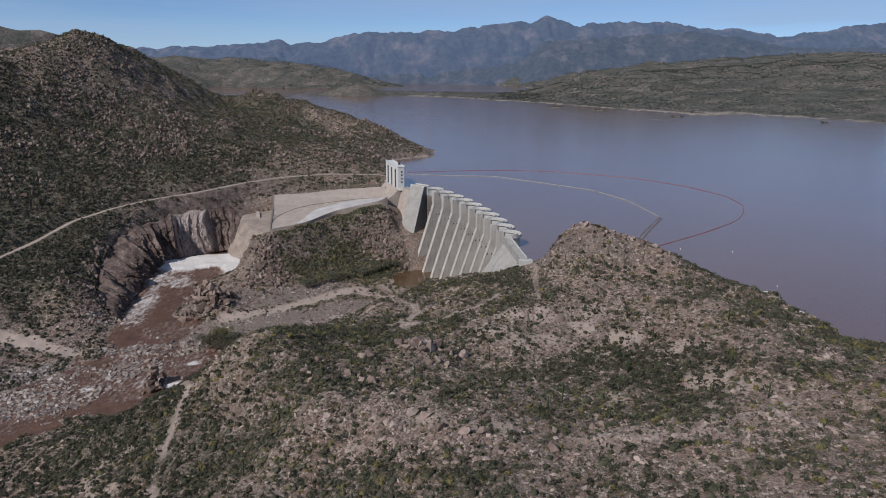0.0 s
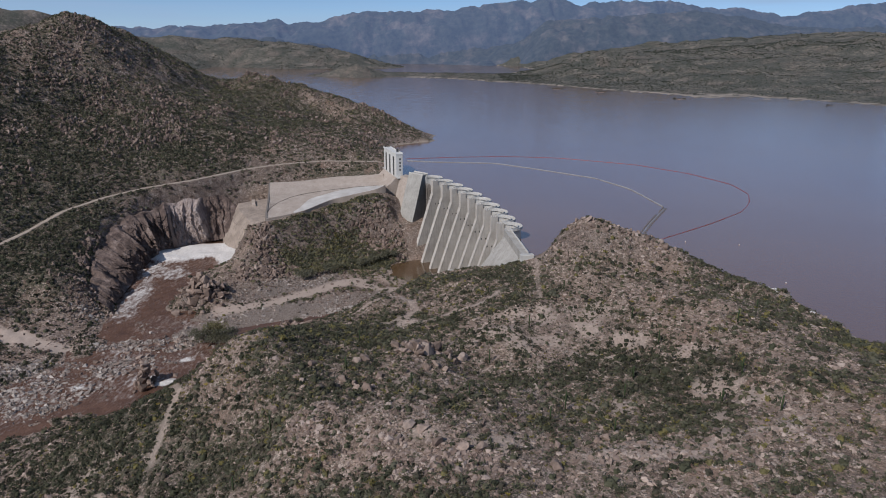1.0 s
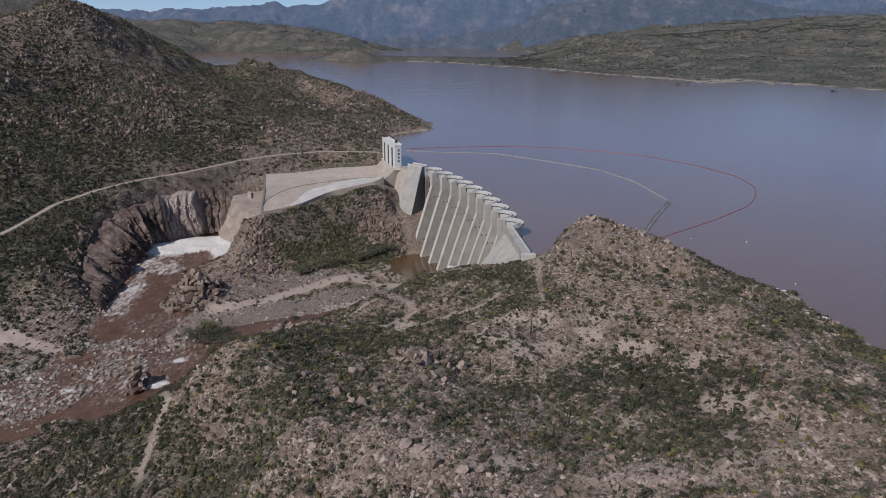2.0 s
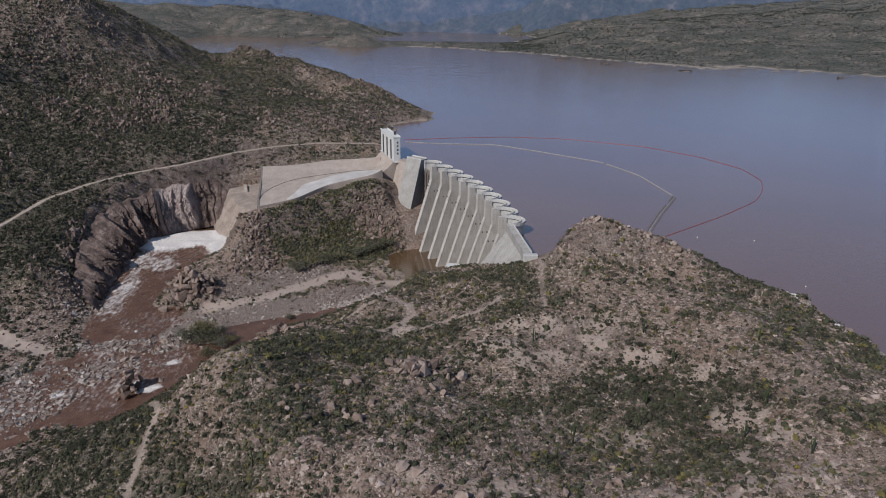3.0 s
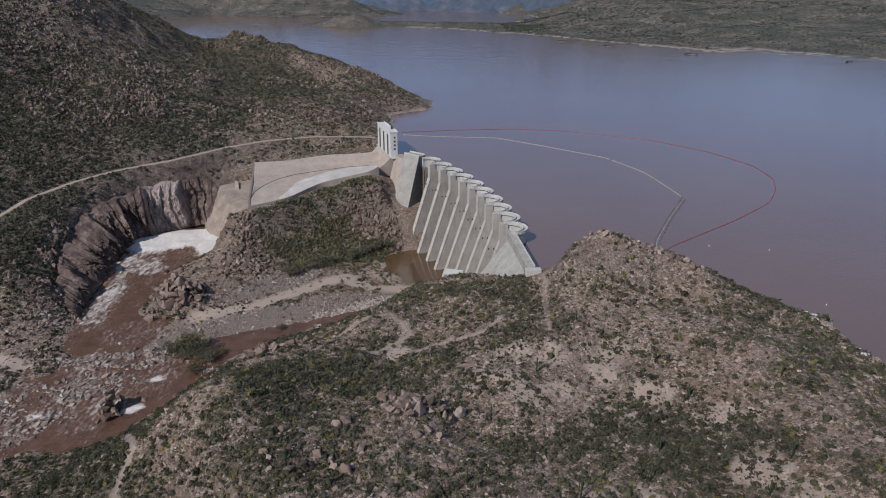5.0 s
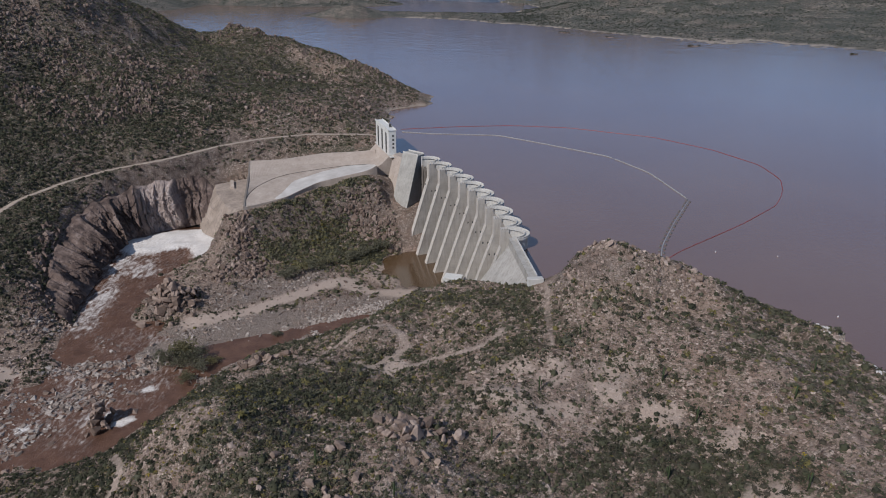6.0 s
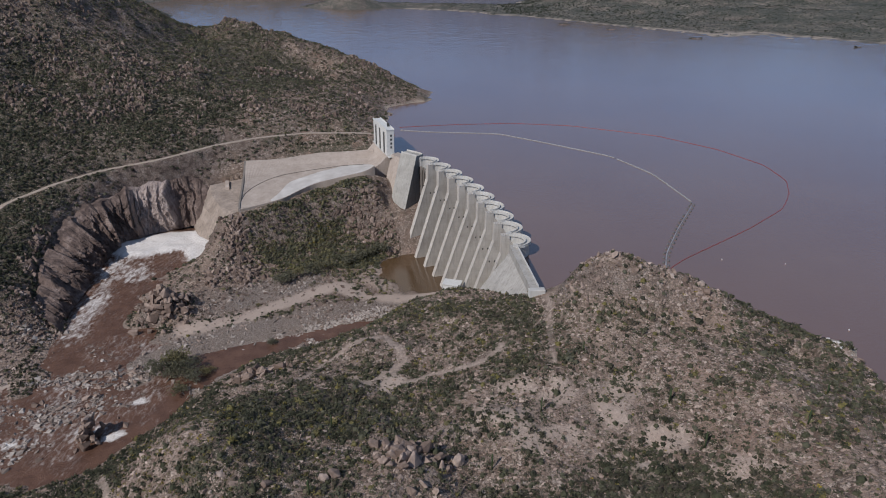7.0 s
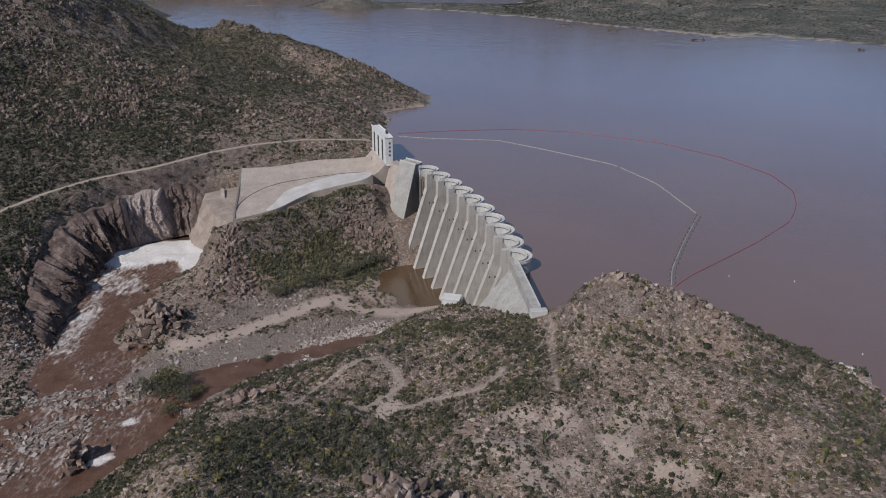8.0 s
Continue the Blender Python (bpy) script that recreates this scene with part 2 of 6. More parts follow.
OLD_FLOAT = plain_material("dark_float", (0.05, 0.046, 0.043), (0.2, 0.19, 0.18), 0.7, 0.3)
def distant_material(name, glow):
    """Far mountainsides: dark scrub with bare brown slopes, blue haze put in as emission."""
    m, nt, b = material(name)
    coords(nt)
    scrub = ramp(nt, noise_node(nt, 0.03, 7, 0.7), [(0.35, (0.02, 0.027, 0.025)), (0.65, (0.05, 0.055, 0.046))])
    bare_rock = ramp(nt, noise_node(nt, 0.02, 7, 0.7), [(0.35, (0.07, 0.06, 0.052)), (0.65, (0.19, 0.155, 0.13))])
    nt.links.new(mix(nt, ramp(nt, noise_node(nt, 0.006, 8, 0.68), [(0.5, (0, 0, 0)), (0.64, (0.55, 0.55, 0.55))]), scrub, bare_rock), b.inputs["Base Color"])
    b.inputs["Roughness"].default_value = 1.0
    # faint blue emission stands in for the haze before the mountains
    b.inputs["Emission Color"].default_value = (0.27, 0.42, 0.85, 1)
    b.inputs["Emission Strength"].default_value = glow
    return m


# the farther range gets more of the haze emission
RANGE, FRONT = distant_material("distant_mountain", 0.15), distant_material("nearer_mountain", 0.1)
SCRUB = scatter_material("scrub_leaves", [(0.0, (0.052, 0.058, 0.036)), (0.2, (0.078, 0.078, 0.052)), (0.3, (0.112, 0.094, 0.072)), (0.4, (0.09, 0.092, 0.055)), (0.6, (0.122, 0.122, 0.076)), (0.8, (0.178, 0.168, 0.118)), (0.93, (0.24, 0.205, 0.075)), (1.0, (0.19, 0.17, 0.13))], leafy=0.4)
STONE = scatter_material("granite_stone", [(0.0, (0.1, 0.07, 0.056)), (0.35, (0.185, 0.133, 0.106)), (0.7, (0.3, 0.225, 0.183)), (1.0, (0.46, 0.368, 0.31))], 0.9, 0.9, 0.4)
BLEACHED = scatter_material("bleached_stone", [(0.0, (0.5, 0.47, 0.45)), (1.0, (0.68, 0.65, 0.63))], 0.85, 1.2, 0.3)
HILL_STONE = scatter_material("hill_rock", [(0.0, (0.09, 0.062, 0.05)), (0.4, (0.17, 0.122, 0.098)), (0.75, (0.26, 0.194, 0.16)), (1.0, (0.4, 0.318, 0.27))], 0.92, 0.5, 0.5)
RIVER_STONE = scatter_material("river_stone", [(0.0, (0.1, 0.074, 0.06)), (0.5, (0.21, 0.168, 0.142)), (1.0, (0.46, 0.405, 0.36))], 0.85, 1.5, 0.3)
FAR_SCRUB = scatter_material("far_scrub_leaves", [(0.0, (0.05, 0.06, 0.046)), (0.5, (0.08, 0.088, 0.066)), (1.0, (0.15, 0.145, 0.11))], 0.95, 0.05, leafy=0.35)
BLOOM = scatter_material("brittlebush_leaves", [(0.0, (0.12, 0.115, 0.045)), (0.6, (0.19, 0.17, 0.055)), (0.9, (0.31, 0.25, 0.05)), (1.0, (0.4, 0.31, 0.05))], leafy=0.35)
CACTUS = scatter_material("cactus_skin", [(0.0, (0.05, 0.07, 0.03)), (1.0, (0.09, 0.11, 0.055))], 0.7, 3.0)


# ---- building helpers ----
def part(name, bm, mat, parent=None, label="", smooth=False):
    me = bpy.data.meshes.new(name)
    bmesh.ops.recalc_face_normals(bm, faces=bm.faces)
    for f in bm.faces:
        f.smooth = smooth
    bm.to_mesh(me)
    bm.free()
    me.materials.append(mat)
    ob = new(name, me)
    if parent:
        ob.parent = parent
    if label:
        tagged(ob, label)
    return ob


def thing(name, label, category, group="", at=(0, 0, 0)):
    ob = new(name)
    ob.location = at
    return tagged(ob, label, category, group)


def loft(rings, closed=True, caps=True):
    """A skin over rings of points, all with as many points."""
    bm = bmesh.new()
    vs = [[bm.verts.new(p) for p in ring] for ring in rings]
    n = len(rings[0])
    for a, b in zip(vs, vs[1:]):
        for i in range(n if closed else n - 1):
            j = (i + 1) % n
            bm.faces.new((a[i], a[j], b[j], b[i]))
    if caps and closed:
        bm.faces.new(vs[0][::-1])
        bm.faces.new(vs[-1])
    return bm


def box(bm, m, sx, sy, sz):
    """A box of that size, standing on the pose m."""
    made = bmesh.ops.create_cube(bm, size=1, matrix=m @ Matrix.Translation((0, 0, sz / 2)) @ Matrix.Diagonal((sx, sy, sz, 1)))
    return made["verts"]


def box_part(name, m, size, mat, parent, label="", bevel=0.0):
    bm = bmesh.new()
    box(bm, m, *size)
    if bevel:
        bmesh.ops.bevel(bm, geom=bm.edges[:], offset=bevel, segments=1, affect="EDGES")
    return part(name, bm, mat, parent, label)


def sheet(name, verts, faces, mat, attributes=(), smooth=True):
    """A mesh object from arrays; faces all with as many corners."""
    me = bpy.data.meshes.new(name)
    k = faces.shape[1]
    me.vertices.add(len(verts))
    me.vertices.foreach_set("co", np.asarray(verts, np.float32).ravel())
    me.loops.add(faces.size)
    me.loops.foreach_set("vertex_index", faces.astype(np.int32).ravel())
    me.polygons.add(len(faces))
    me.polygons.foreach_set("loop_start", np.arange(0, faces.size, k, dtype=np.int32))
    me.polygons.foreach_set("use_smooth", np.full(len(faces), smooth))
    for key, values in attributes:
        me.attributes.new(key, "FLOAT", "POINT").data.foreach_set("value", np.asarray(values, np.float32))
    me.update(calc_edges=True)
    me.validate()
    me.materials.append(mat)
    return new(name, me)


# ---- the lie of the land: break lines (x, y, z), water level of the lake at 0 ----
NEAR_HILL = {
    "crest": [(46, 350, 4), (54, 345, 8), (63, 345, 20), (72, 336, 30), (84, 330, 29), (101, 330, 24), (119, 322, 17), (141, 318, 6), (162, 312, 1)],
    "east_toe": [(150, 300, 5), (162, 290, 3), (165, 272, 3)],
    "flank": [(42, 335, 1), (50, 325, 4), (68, 326, 17), (80, 320, 18), (110, 314, 11), (128, 300, 9), (146, 300, 4)],
    "spur": [(100, 296, 10), (112, 268, 12), (125, 240, 13), (116, 205, 14), (115, 167, 14), (110, 120, 17), (115, 20, 22), (100, -300, 25)],
    "bowl": [(46, 295, 2), (61, 250, -5), (49, 206, -3), (70, 215, -2), (91, 210, 1), (89, 247, 0)],
    "middle": [(28, 269, -3), (16, 243, -8), (11, 291, -7), (33, 335, -1)],
    "rise": [(-35, 217, -1), (-16, 200, 3), (-3, 184, 4), (4, 171, 4), (43, 161, 4), (83, 149, 13)],
    "knob": [(-16, 252, -2), (-9, 250, -1), (0, 246, -4)],
    "west_spur": [(-84, 260, -2), (-68, 248, 2), (-62, 232, -3), (-42, 200, 1), (-30, 178, -7), (-30, 120, -10), (-20, -300, 5)],
    "saddle": [(-43, 256, -6), (-46, 280, -10), (-44, 306, -17), (-23, 296, -16), (-5, 320, -16)],
    "north_bench": [(-56, 345, -30), (-40, 350, -21), (-30, 348, -18), (-16, 335, -15), (-5, 348, -18), (-10, 387, -19), (8, 413, -27), (20, 385, -13), (25, 362, -8)],
    "west_slope": [(-91, 238, -11), (-80, 231, -10), (-64, 212, -12), (-60, 170, -18)],
    "low_slope": [(-112, 254, -23), (-110, 212, -33), (-76, 206, -23), (-90, 150, -36)],
    "toe": [(-130, 256, -33), (-149, 251, -43), (-157, 234, -50), (-160, 150, -55)],
    "bank": [(-20, 430, -57), (-40, 419, -57), (-67, 402, -57), (-100, 384, -57), (-116, 358, -58), (-127, 330, -58), (-145, 306, -60), (-185, 276, -61), (-205, 255, -62), (-250, 150, -65)],
    "bank_slope": [(0, 440, -47.5), (-50, 385, -42), (-90, 353, -42), (-110, 325, -40), (-125, 290, -42)],
}
VALLEY = {
    "river": [(-205, 545, -60), (-212, 500, -62), (-212, 450, -63), (-197, 410, -63), (-188, 370, -62), (-200, 330, -63), (-212, 300, -64), (-225, 265, -66), (-260, 180, -68), (-330, 20, -72), (-400, -300, -75)],
    "bar": [(-154, 404, -60), (-166, 378, -61.6), (-178, 354, -62.4), (-190, 334, -63)],
    "east_bank": [(-174, 496, -55), (-184, 470, -57), (-172, 425, -58.5), (-156, 405, -59)],
    "islet": [(-178, 434, -51), (-171, 432, -47), (-163, 432, -46), (-152, 448, -50)],
    "sand": [(-151, 418, -58), (-116, 433, -57), (-85, 463, -56), (-68, 473, -55), (-47, 460, -56.2), (-27, 460, -56.3), (2, 456, -50)],
    "gravel": [(-140, 406, -58.3), (-100, 421, -57.5), (-60, 437, -57.5), (-25, 446, -57)],
    "channel": [(-30, 432, -61), (-70, 416, -62), (-110, 392, -62.5), (-128, 372, -63), (-145, 352, -63)],
    "pool": [(-48, 518, -57.0), (-53, 490, -56.9), (-38, 500, -58.2), (-34, 478, -58.2), (-22, 490, -62), (-5, 480, -63), (-12, 508, -64), (20, 480, -63), (-5, 530, -63), (30, 450, -60)],
    "west_bank": [(-236, 515, -61), (-241, 483, -61.5), (-238, 452, -62), (-231, 429, -58), (-227, 399, -58.5), (-236, 370, -58), (-246, 345, -59), (-256, 320, -60), (-290, 240, -62), (-370, 0, -66)],
    "beach": [(-278, 374, -56), (-258, 370, -57.5), (-240, 366, -58.5), (-229, 364, -60)],
    "terrace": [(-248, 432, -44), (-262, 424, -34), (-273, 405, -46), (-300, 370, -44), (-330, 300, -48)],
    "cliff_foot": [(-238, 450, -59), (-243, 474, -60), (-250, 500, -60), (-251, 530, -60), (-246, 552, -60), (-236, 568, -58), (-214, 580, -56), (-202, 584, -52)],
    "cliff_top": [(-256, 440, -44), (-268, 472, -36), (-278, 500, -28), (-276, 529, -21), (-265, 549, -18), (-251, 570, -13), (-238, 581, -11), (-198, 602, -14), (-176, 609, -14)],
    "knoll_top": [(-40, 552, -38), (-47, 562, -26), (-52, 571, -15), (-62, 571, -11), (-75, 567, -15), (-96, 561, -19), (-106, 549, -23), (-118, 537, -26), (-143, 525, -27), (-160, 526, -30)],
    "knoll_face": [(-47, 551, -42), (-79, 552, -37), (-112, 530, -42), (-141, 515, -41), (-160, 502, -48)],
    "knoll_foot": [(-28, 534, -56), (-56, 528, -55), (-90, 516, -56), (-118, 505, -55), (-150, 482, -52), (-165, 500, -52)],
    "plunge": [(-176, 550, -60), (-178, 528, -60), (-188, 512, -61)],
    "bar_head": [(-92, 480, -54), (-120, 460, -55), (-140, 445, -55)],
    "chute_bed": [(-60, 600, -18), (-100, 590, -24), (-148, 570, -30), (-165, 580, -34), (-185, 575, -44)],
    "chute_side": [(-68, 648, -2), (-105, 644, -3), (-135, 634, -5), (-163, 618, -9)],
    "abutment": [(-47, 579, -14), (-43, 570, -27), (-36, 562, -33), (-28, 557, -34), (-5, 552, -44)],
}
WEST_MOUNTAIN = {
    "road": [(-350, 400, -33), (-327, 440, -27), (-316, 480, -22), (-306, 520, -14), (-285, 550, -9), (-262, 573, -6), (-225, 590, -2), (-190, 621, 2), (-158, 641, 4), (-119, 655, 5), (-80, 661, 4), (-66, 664, 3)],
    "lower": [(-360, 480, 0), (-331, 535, 4), (-314, 591, 16), (-254, 641, 17), (-210, 668, 18), (-174, 701, 23), (-111, 680, 13), (-84, 678, 11)],
    "middle": [(-440, 480, 40), (-395, 600, 50), (-388, 640, 61), (-340, 670, 48), (-300, 690, 48), (-250, 750, 42), (-205, 820, 32), (-162, 890, 22)],
    "upper": [(-393, 664, 78), (-355, 730, 86), (-330, 800, 76), (-305, 880, 58), (-300, 950, 50)],
    "crest": [(-470, 590, 90), (-436, 650, 98), (-430, 700, 117), (-420, 740, 131), (-411, 760, 142), (-396, 790, 140), (-390, 830, 129), (-382, 900, 110), (-374, 950, 93), (-360, 990, 73), (-345, 1010, 54), (-325, 1020, 42)],
    "east_crest": [(-308, 1018, 46), (-287, 1002, 71), (-250, 985, 67), (-203, 965, 60), (-160, 935, 48), (-115, 912, 37), (-80, 910, 25), (-62, 915, 14), (-35, 880, 6), (-14, 851, 0)],
    "cove": [(-48, 664, 1), (-62, 700, 2), (-62, 740, 2), (-62, 796, 0.5), (-43, 815, 0.3), (-14, 848, 0)],
    "cove_slope": [(-90, 720, 12), (-95, 790, 14), (-80, 850, 12)],
    "back": [(-10, 900, -3), (-60, 990, -3), (-150, 1050, -4), (-260, 1080, -5), (-350, 1110, -6), (-430, 1170, -6), (-500, 1300, -6), (-560, 1500, -5), (-800, 1750, -3), (-1300, 2300, -3)],
    "behind": [(-540, 900, 60), (-560, 1050, 20), (-800, 1300, 50), (-1100, 1300, 80)],
    "west": [(-480, 560, 85), (-560, 640, 88), (-600, 760, 88), (-640, 860, 70)],
    "far_west": [(-560, 300, 50), (-700, 0, 80), (-600, -300, 60)],
    "outer_west": [(-900, 500, 70), (-1000, 900, 70), (-1600, 800, 90), (-3000, 600, 120)],
}
LAKE_BED = {
    "by_dam": [(0, 620, -25), (35, 560, -35), (60, 500, -40), (75, 440, -30), (66, 395, -14), (56, 380, -8)],
    "east_shore": [(52, 366, -1), (72, 364, 0), (100, 362, 0), (128, 352, 0), (150, 336, 0), (171, 316, 0), (168, 290, 0), (172, 262, 0), (187, 252, 0), (240, 225, 0), (420, 170, 0)],
    "off_shore": [(100, 400, -14), (150, 370, -14), (192, 325, -12), (192, 280, -10), (240, 250, -8), (420, 200, -8)],
    "land_east": [(150, 240, 8), (200, 190, 12), (300, 120, 14), (700, -50, 25), (900, -300, 30)],
    "reach": [(-20, 700, -12), (100, 700, -35), (200, 560, -30), (300, 400, -30), (40, 900, -30), (300, 1000, -30), (800, 900, -25), (1500, 800, -20), (900, 300, -15)],
}
FAR = {
    "deep": [(1500, 1000, -15), (800, 1250, -15), (450, 1550, -15), (250, 1850, -15), (60, 2150, -15), (-150, 2350, -12), (-400, 2380, -10), (-560, 2500, -10), (-700, 3100, -10), (-1150, 3450, -6)],
    "shore": [(3600, 1150, 0), (2200, 1250, 0), (1300, 1330, 0), (965, 1446, 0), (884, 1570, 0), (760, 1740, 0), (612, 1645, 0), (549, 1790, 0), (431, 1945, 0), (296, 2165, 0), (157, 2290, 0), (23, 2470, 0), (-140, 2560, 0), (-215, 2600, 1), (-290, 2500, 0), (-400, 2520, 0)],
    "peninsula": [(-270, 2800, 7), (-150, 2730, 10), (50, 2700, 11), (250, 2620, 12), (360, 2600, 14)],
    "inlet": [(-480, 3400, -8), (-300, 3400, -10), (0, 3450, -12), (250, 3350, -10), (400, 3400, -8)],
    "inlet_end": [(-560, 4300, -6), (-150, 4480, -10), (150, 4400, -8), (420, 3900, -6)],
    "knob": [(-460, 2560, 6), (-400, 2580, 30), (-335, 2560, 36), (-270, 2570, 14)],
    "low_hills": [(1500, 1600, 28), (1312, 2000, 50), (948, 2200, 44), (700, 2250, 32), (450, 2400, 18)],
    "hills": [(330, 2950, 1), (420, 2760, 22), (490, 2720, 66), (566, 2700, 104), (690, 2720, 84), (1153, 3000, 112), (1474, 3000, 138), (1941, 3000, 150), (2700, 2900, 160), (3700, 2600, 160)],
    "west_hills": [(-1600, 3500, 120), (-1241, 3800, 128), (-923, 3800, 120), (-650, 3850, 90), (-520, 3800, 60)],
    "west_range": [(-2200, 1900, 260), (-1450, 2000, 230), (-1300, 2000, 212), (-1212, 2000, 194), (-1131, 2000, 178), (-1010, 2000, 150), (-930, 2000, 90)],
    "bay": [(-640, 1750, -15), (-790, 1980, -20), (-720, 2150, -25), (-840, 2300, -20), (-650, 2450, -20), (-820, 2500, -14), (-750, 2750, -10)],
    "range_foot": [(-3600, 4600, 150), (-1800, 4600, 120), (-600, 4650, 90), (400, 4600, 100), (900, 4300, 130), (2000, 4300, 190), (3700, 4300, 220)],
}


def along(line, step):
    """Points every step metres or so along a line, and its corners."""
    out = []
    for a, b in zip(line, line[1:]):
        a, b = np.array(a, float), np.array(b, float)
        n = max(1, int(round(np.hypot(*(b - a)[:2]) / step)))
        out += [a + (b - a) * i / n for i in range(n)]
    return np.array(out + [np.array(line[-1], float)])


def knots():
    rows = []
    for group, step in ((NEAR_HILL, 16), (VALLEY, 16), (WEST_MOUNTAIN, 35), (LAKE_BED, 60), (FAR, 220)):
        for line in group.values():
            rows.append(along(line, step))
    rows = np.concatenate(rows)
    keep = []
    for i, p in enumerate(rows):
        if all(np.hypot(*(p - rows[j])[:2]) > 2.0 for j in keep):
            keep.append(i)
    return rows[keep]


KNOTS = knots()


def surface_weights():
    d = np.hypot(KNOTS[:, None, 0] - KNOTS[None, :, 0], KNOTS[:, None, 1] - KNOTS[None, :, 1])
    n = len(KNOTS)
    a = np.zeros((n + 3, n + 3))
    a[:n, :n] = -np.sqrt(d * d + 9.0) + np.eye(n) * -1.0
    a[:n, n], a[:n, n + 1], a[:n, n + 2] = 1, KNOTS[:, 0] / 1000, KNOTS[:, 1] / 1000
    a[n:, :n] = a[:n, n:].T
    return np.linalg.solve(a, np.r_[KNOTS[:, 2], 0, 0, 0])


WEIGHTS = surface_weights()


def lie(x, y):
    """The height of the land's smooth form at arrays x, y."""
    x, y = np.asarray(x, np.float32), np.asarray(y, np.float32)
    out = np.zeros(x.shape, np.float32)
    flat_x, flat_y, flat = x.ravel(), y.ravel(), out.ravel()
    kx, ky, w = KNOTS[:, 0].astype(np.float32), KNOTS[:, 1].astype(np.float32), WEIGHTS.astype(np.float32)
    for i in range(0, len(flat_x), 20000):
        a, b = flat_x[i:i + 20000, None], flat_y[i:i + 20000, None]
        d = np.sqrt((a - kx) ** 2 + (b - ky) ** 2 + 9.0)
        flat[i:i + 20000] = -(d @ w[:-3]) + w[-3] + w[-2] * a[:, 0] / 1000 + w[-1] * b[:, 0] / 1000
    return flat.reshape(x.shape)


TABLE = np.random.RandomState(4).rand(256, 256)


def lumps(x, y, size, octaves=4, seed=0, keep=0.5):
    """Fractal noise from -1 to 1, its largest lumps about size metres."""
    total, amp, norm = np.zeros(np.shape(x)), 1.0, 0.0
    for o in range(octaves):
        u, v = np.asarray(x) / size + 17.3 * (o + seed), np.asarray(y) / size + 31.7 * (o + 2 * seed)
        iu, iv = np.floor(u).astype(int), np.floor(v).astype(int)
        fu, fv = u - iu, v - iv
        fu, fv = fu * fu * (3 - 2 * fu), fv * fv * (3 - 2 * fv)
        t = TABLE
        a, b = t[iu % 256, iv % 256], t[(iu + 1) % 256, iv % 256]
        c, d = t[iu % 256, (iv + 1) % 256], t[(iu + 1) % 256, (iv + 1) % 256]
        total += amp * ((a * (1 - fu) + b * fu) * (1 - fv) + (c * (1 - fu) + d * fu) * fv)
        norm += amp
        amp *= keep
        size = size / 2
    return total / norm * 2 - 1


def far_from(x, y, line):
    """Distance in plan from arrays x, y to a line."""
    best = np.full(np.shape(x), 1e9)
    for a, b in zip(line, line[1:]):
        ax, ay, bx, by = a[0], a[1], b[0], b[1]
        ll = (bx - ax) ** 2 + (by - ay) ** 2
        t = np.clip(((x - ax) * (bx - ax) + (y - ay) * (by - ay)) / ll, 0, 1)
        best = np.minimum(best, np.hypot(x - ax - t * (bx - ax), y - ay - t * (by - ay)))
    return best


def fade(v, lo, hi):
    t = np.clip((np.asarray(v, float) - lo) / (hi - lo), 0, 1)
    return t * t * (3 - 2 * t)


def steps(lo, fine_lo, fine_hi, hi, fine, growth):
    """Grid lines: fine in the middle, wider and wider outwards."""
    mid = list(np.arange(fine_lo, fine_hi, fine))
    up, s = [fine_hi], fine
    while up[-1] < hi:
        s *= growth
        up.append(up[-1] + s)
    down, s = [fine_lo], fine
    while down[-1] > lo:
        s *= growth
        down.append(down[-1] - s)
    return np.array(down[:0:-1] + mid + up)


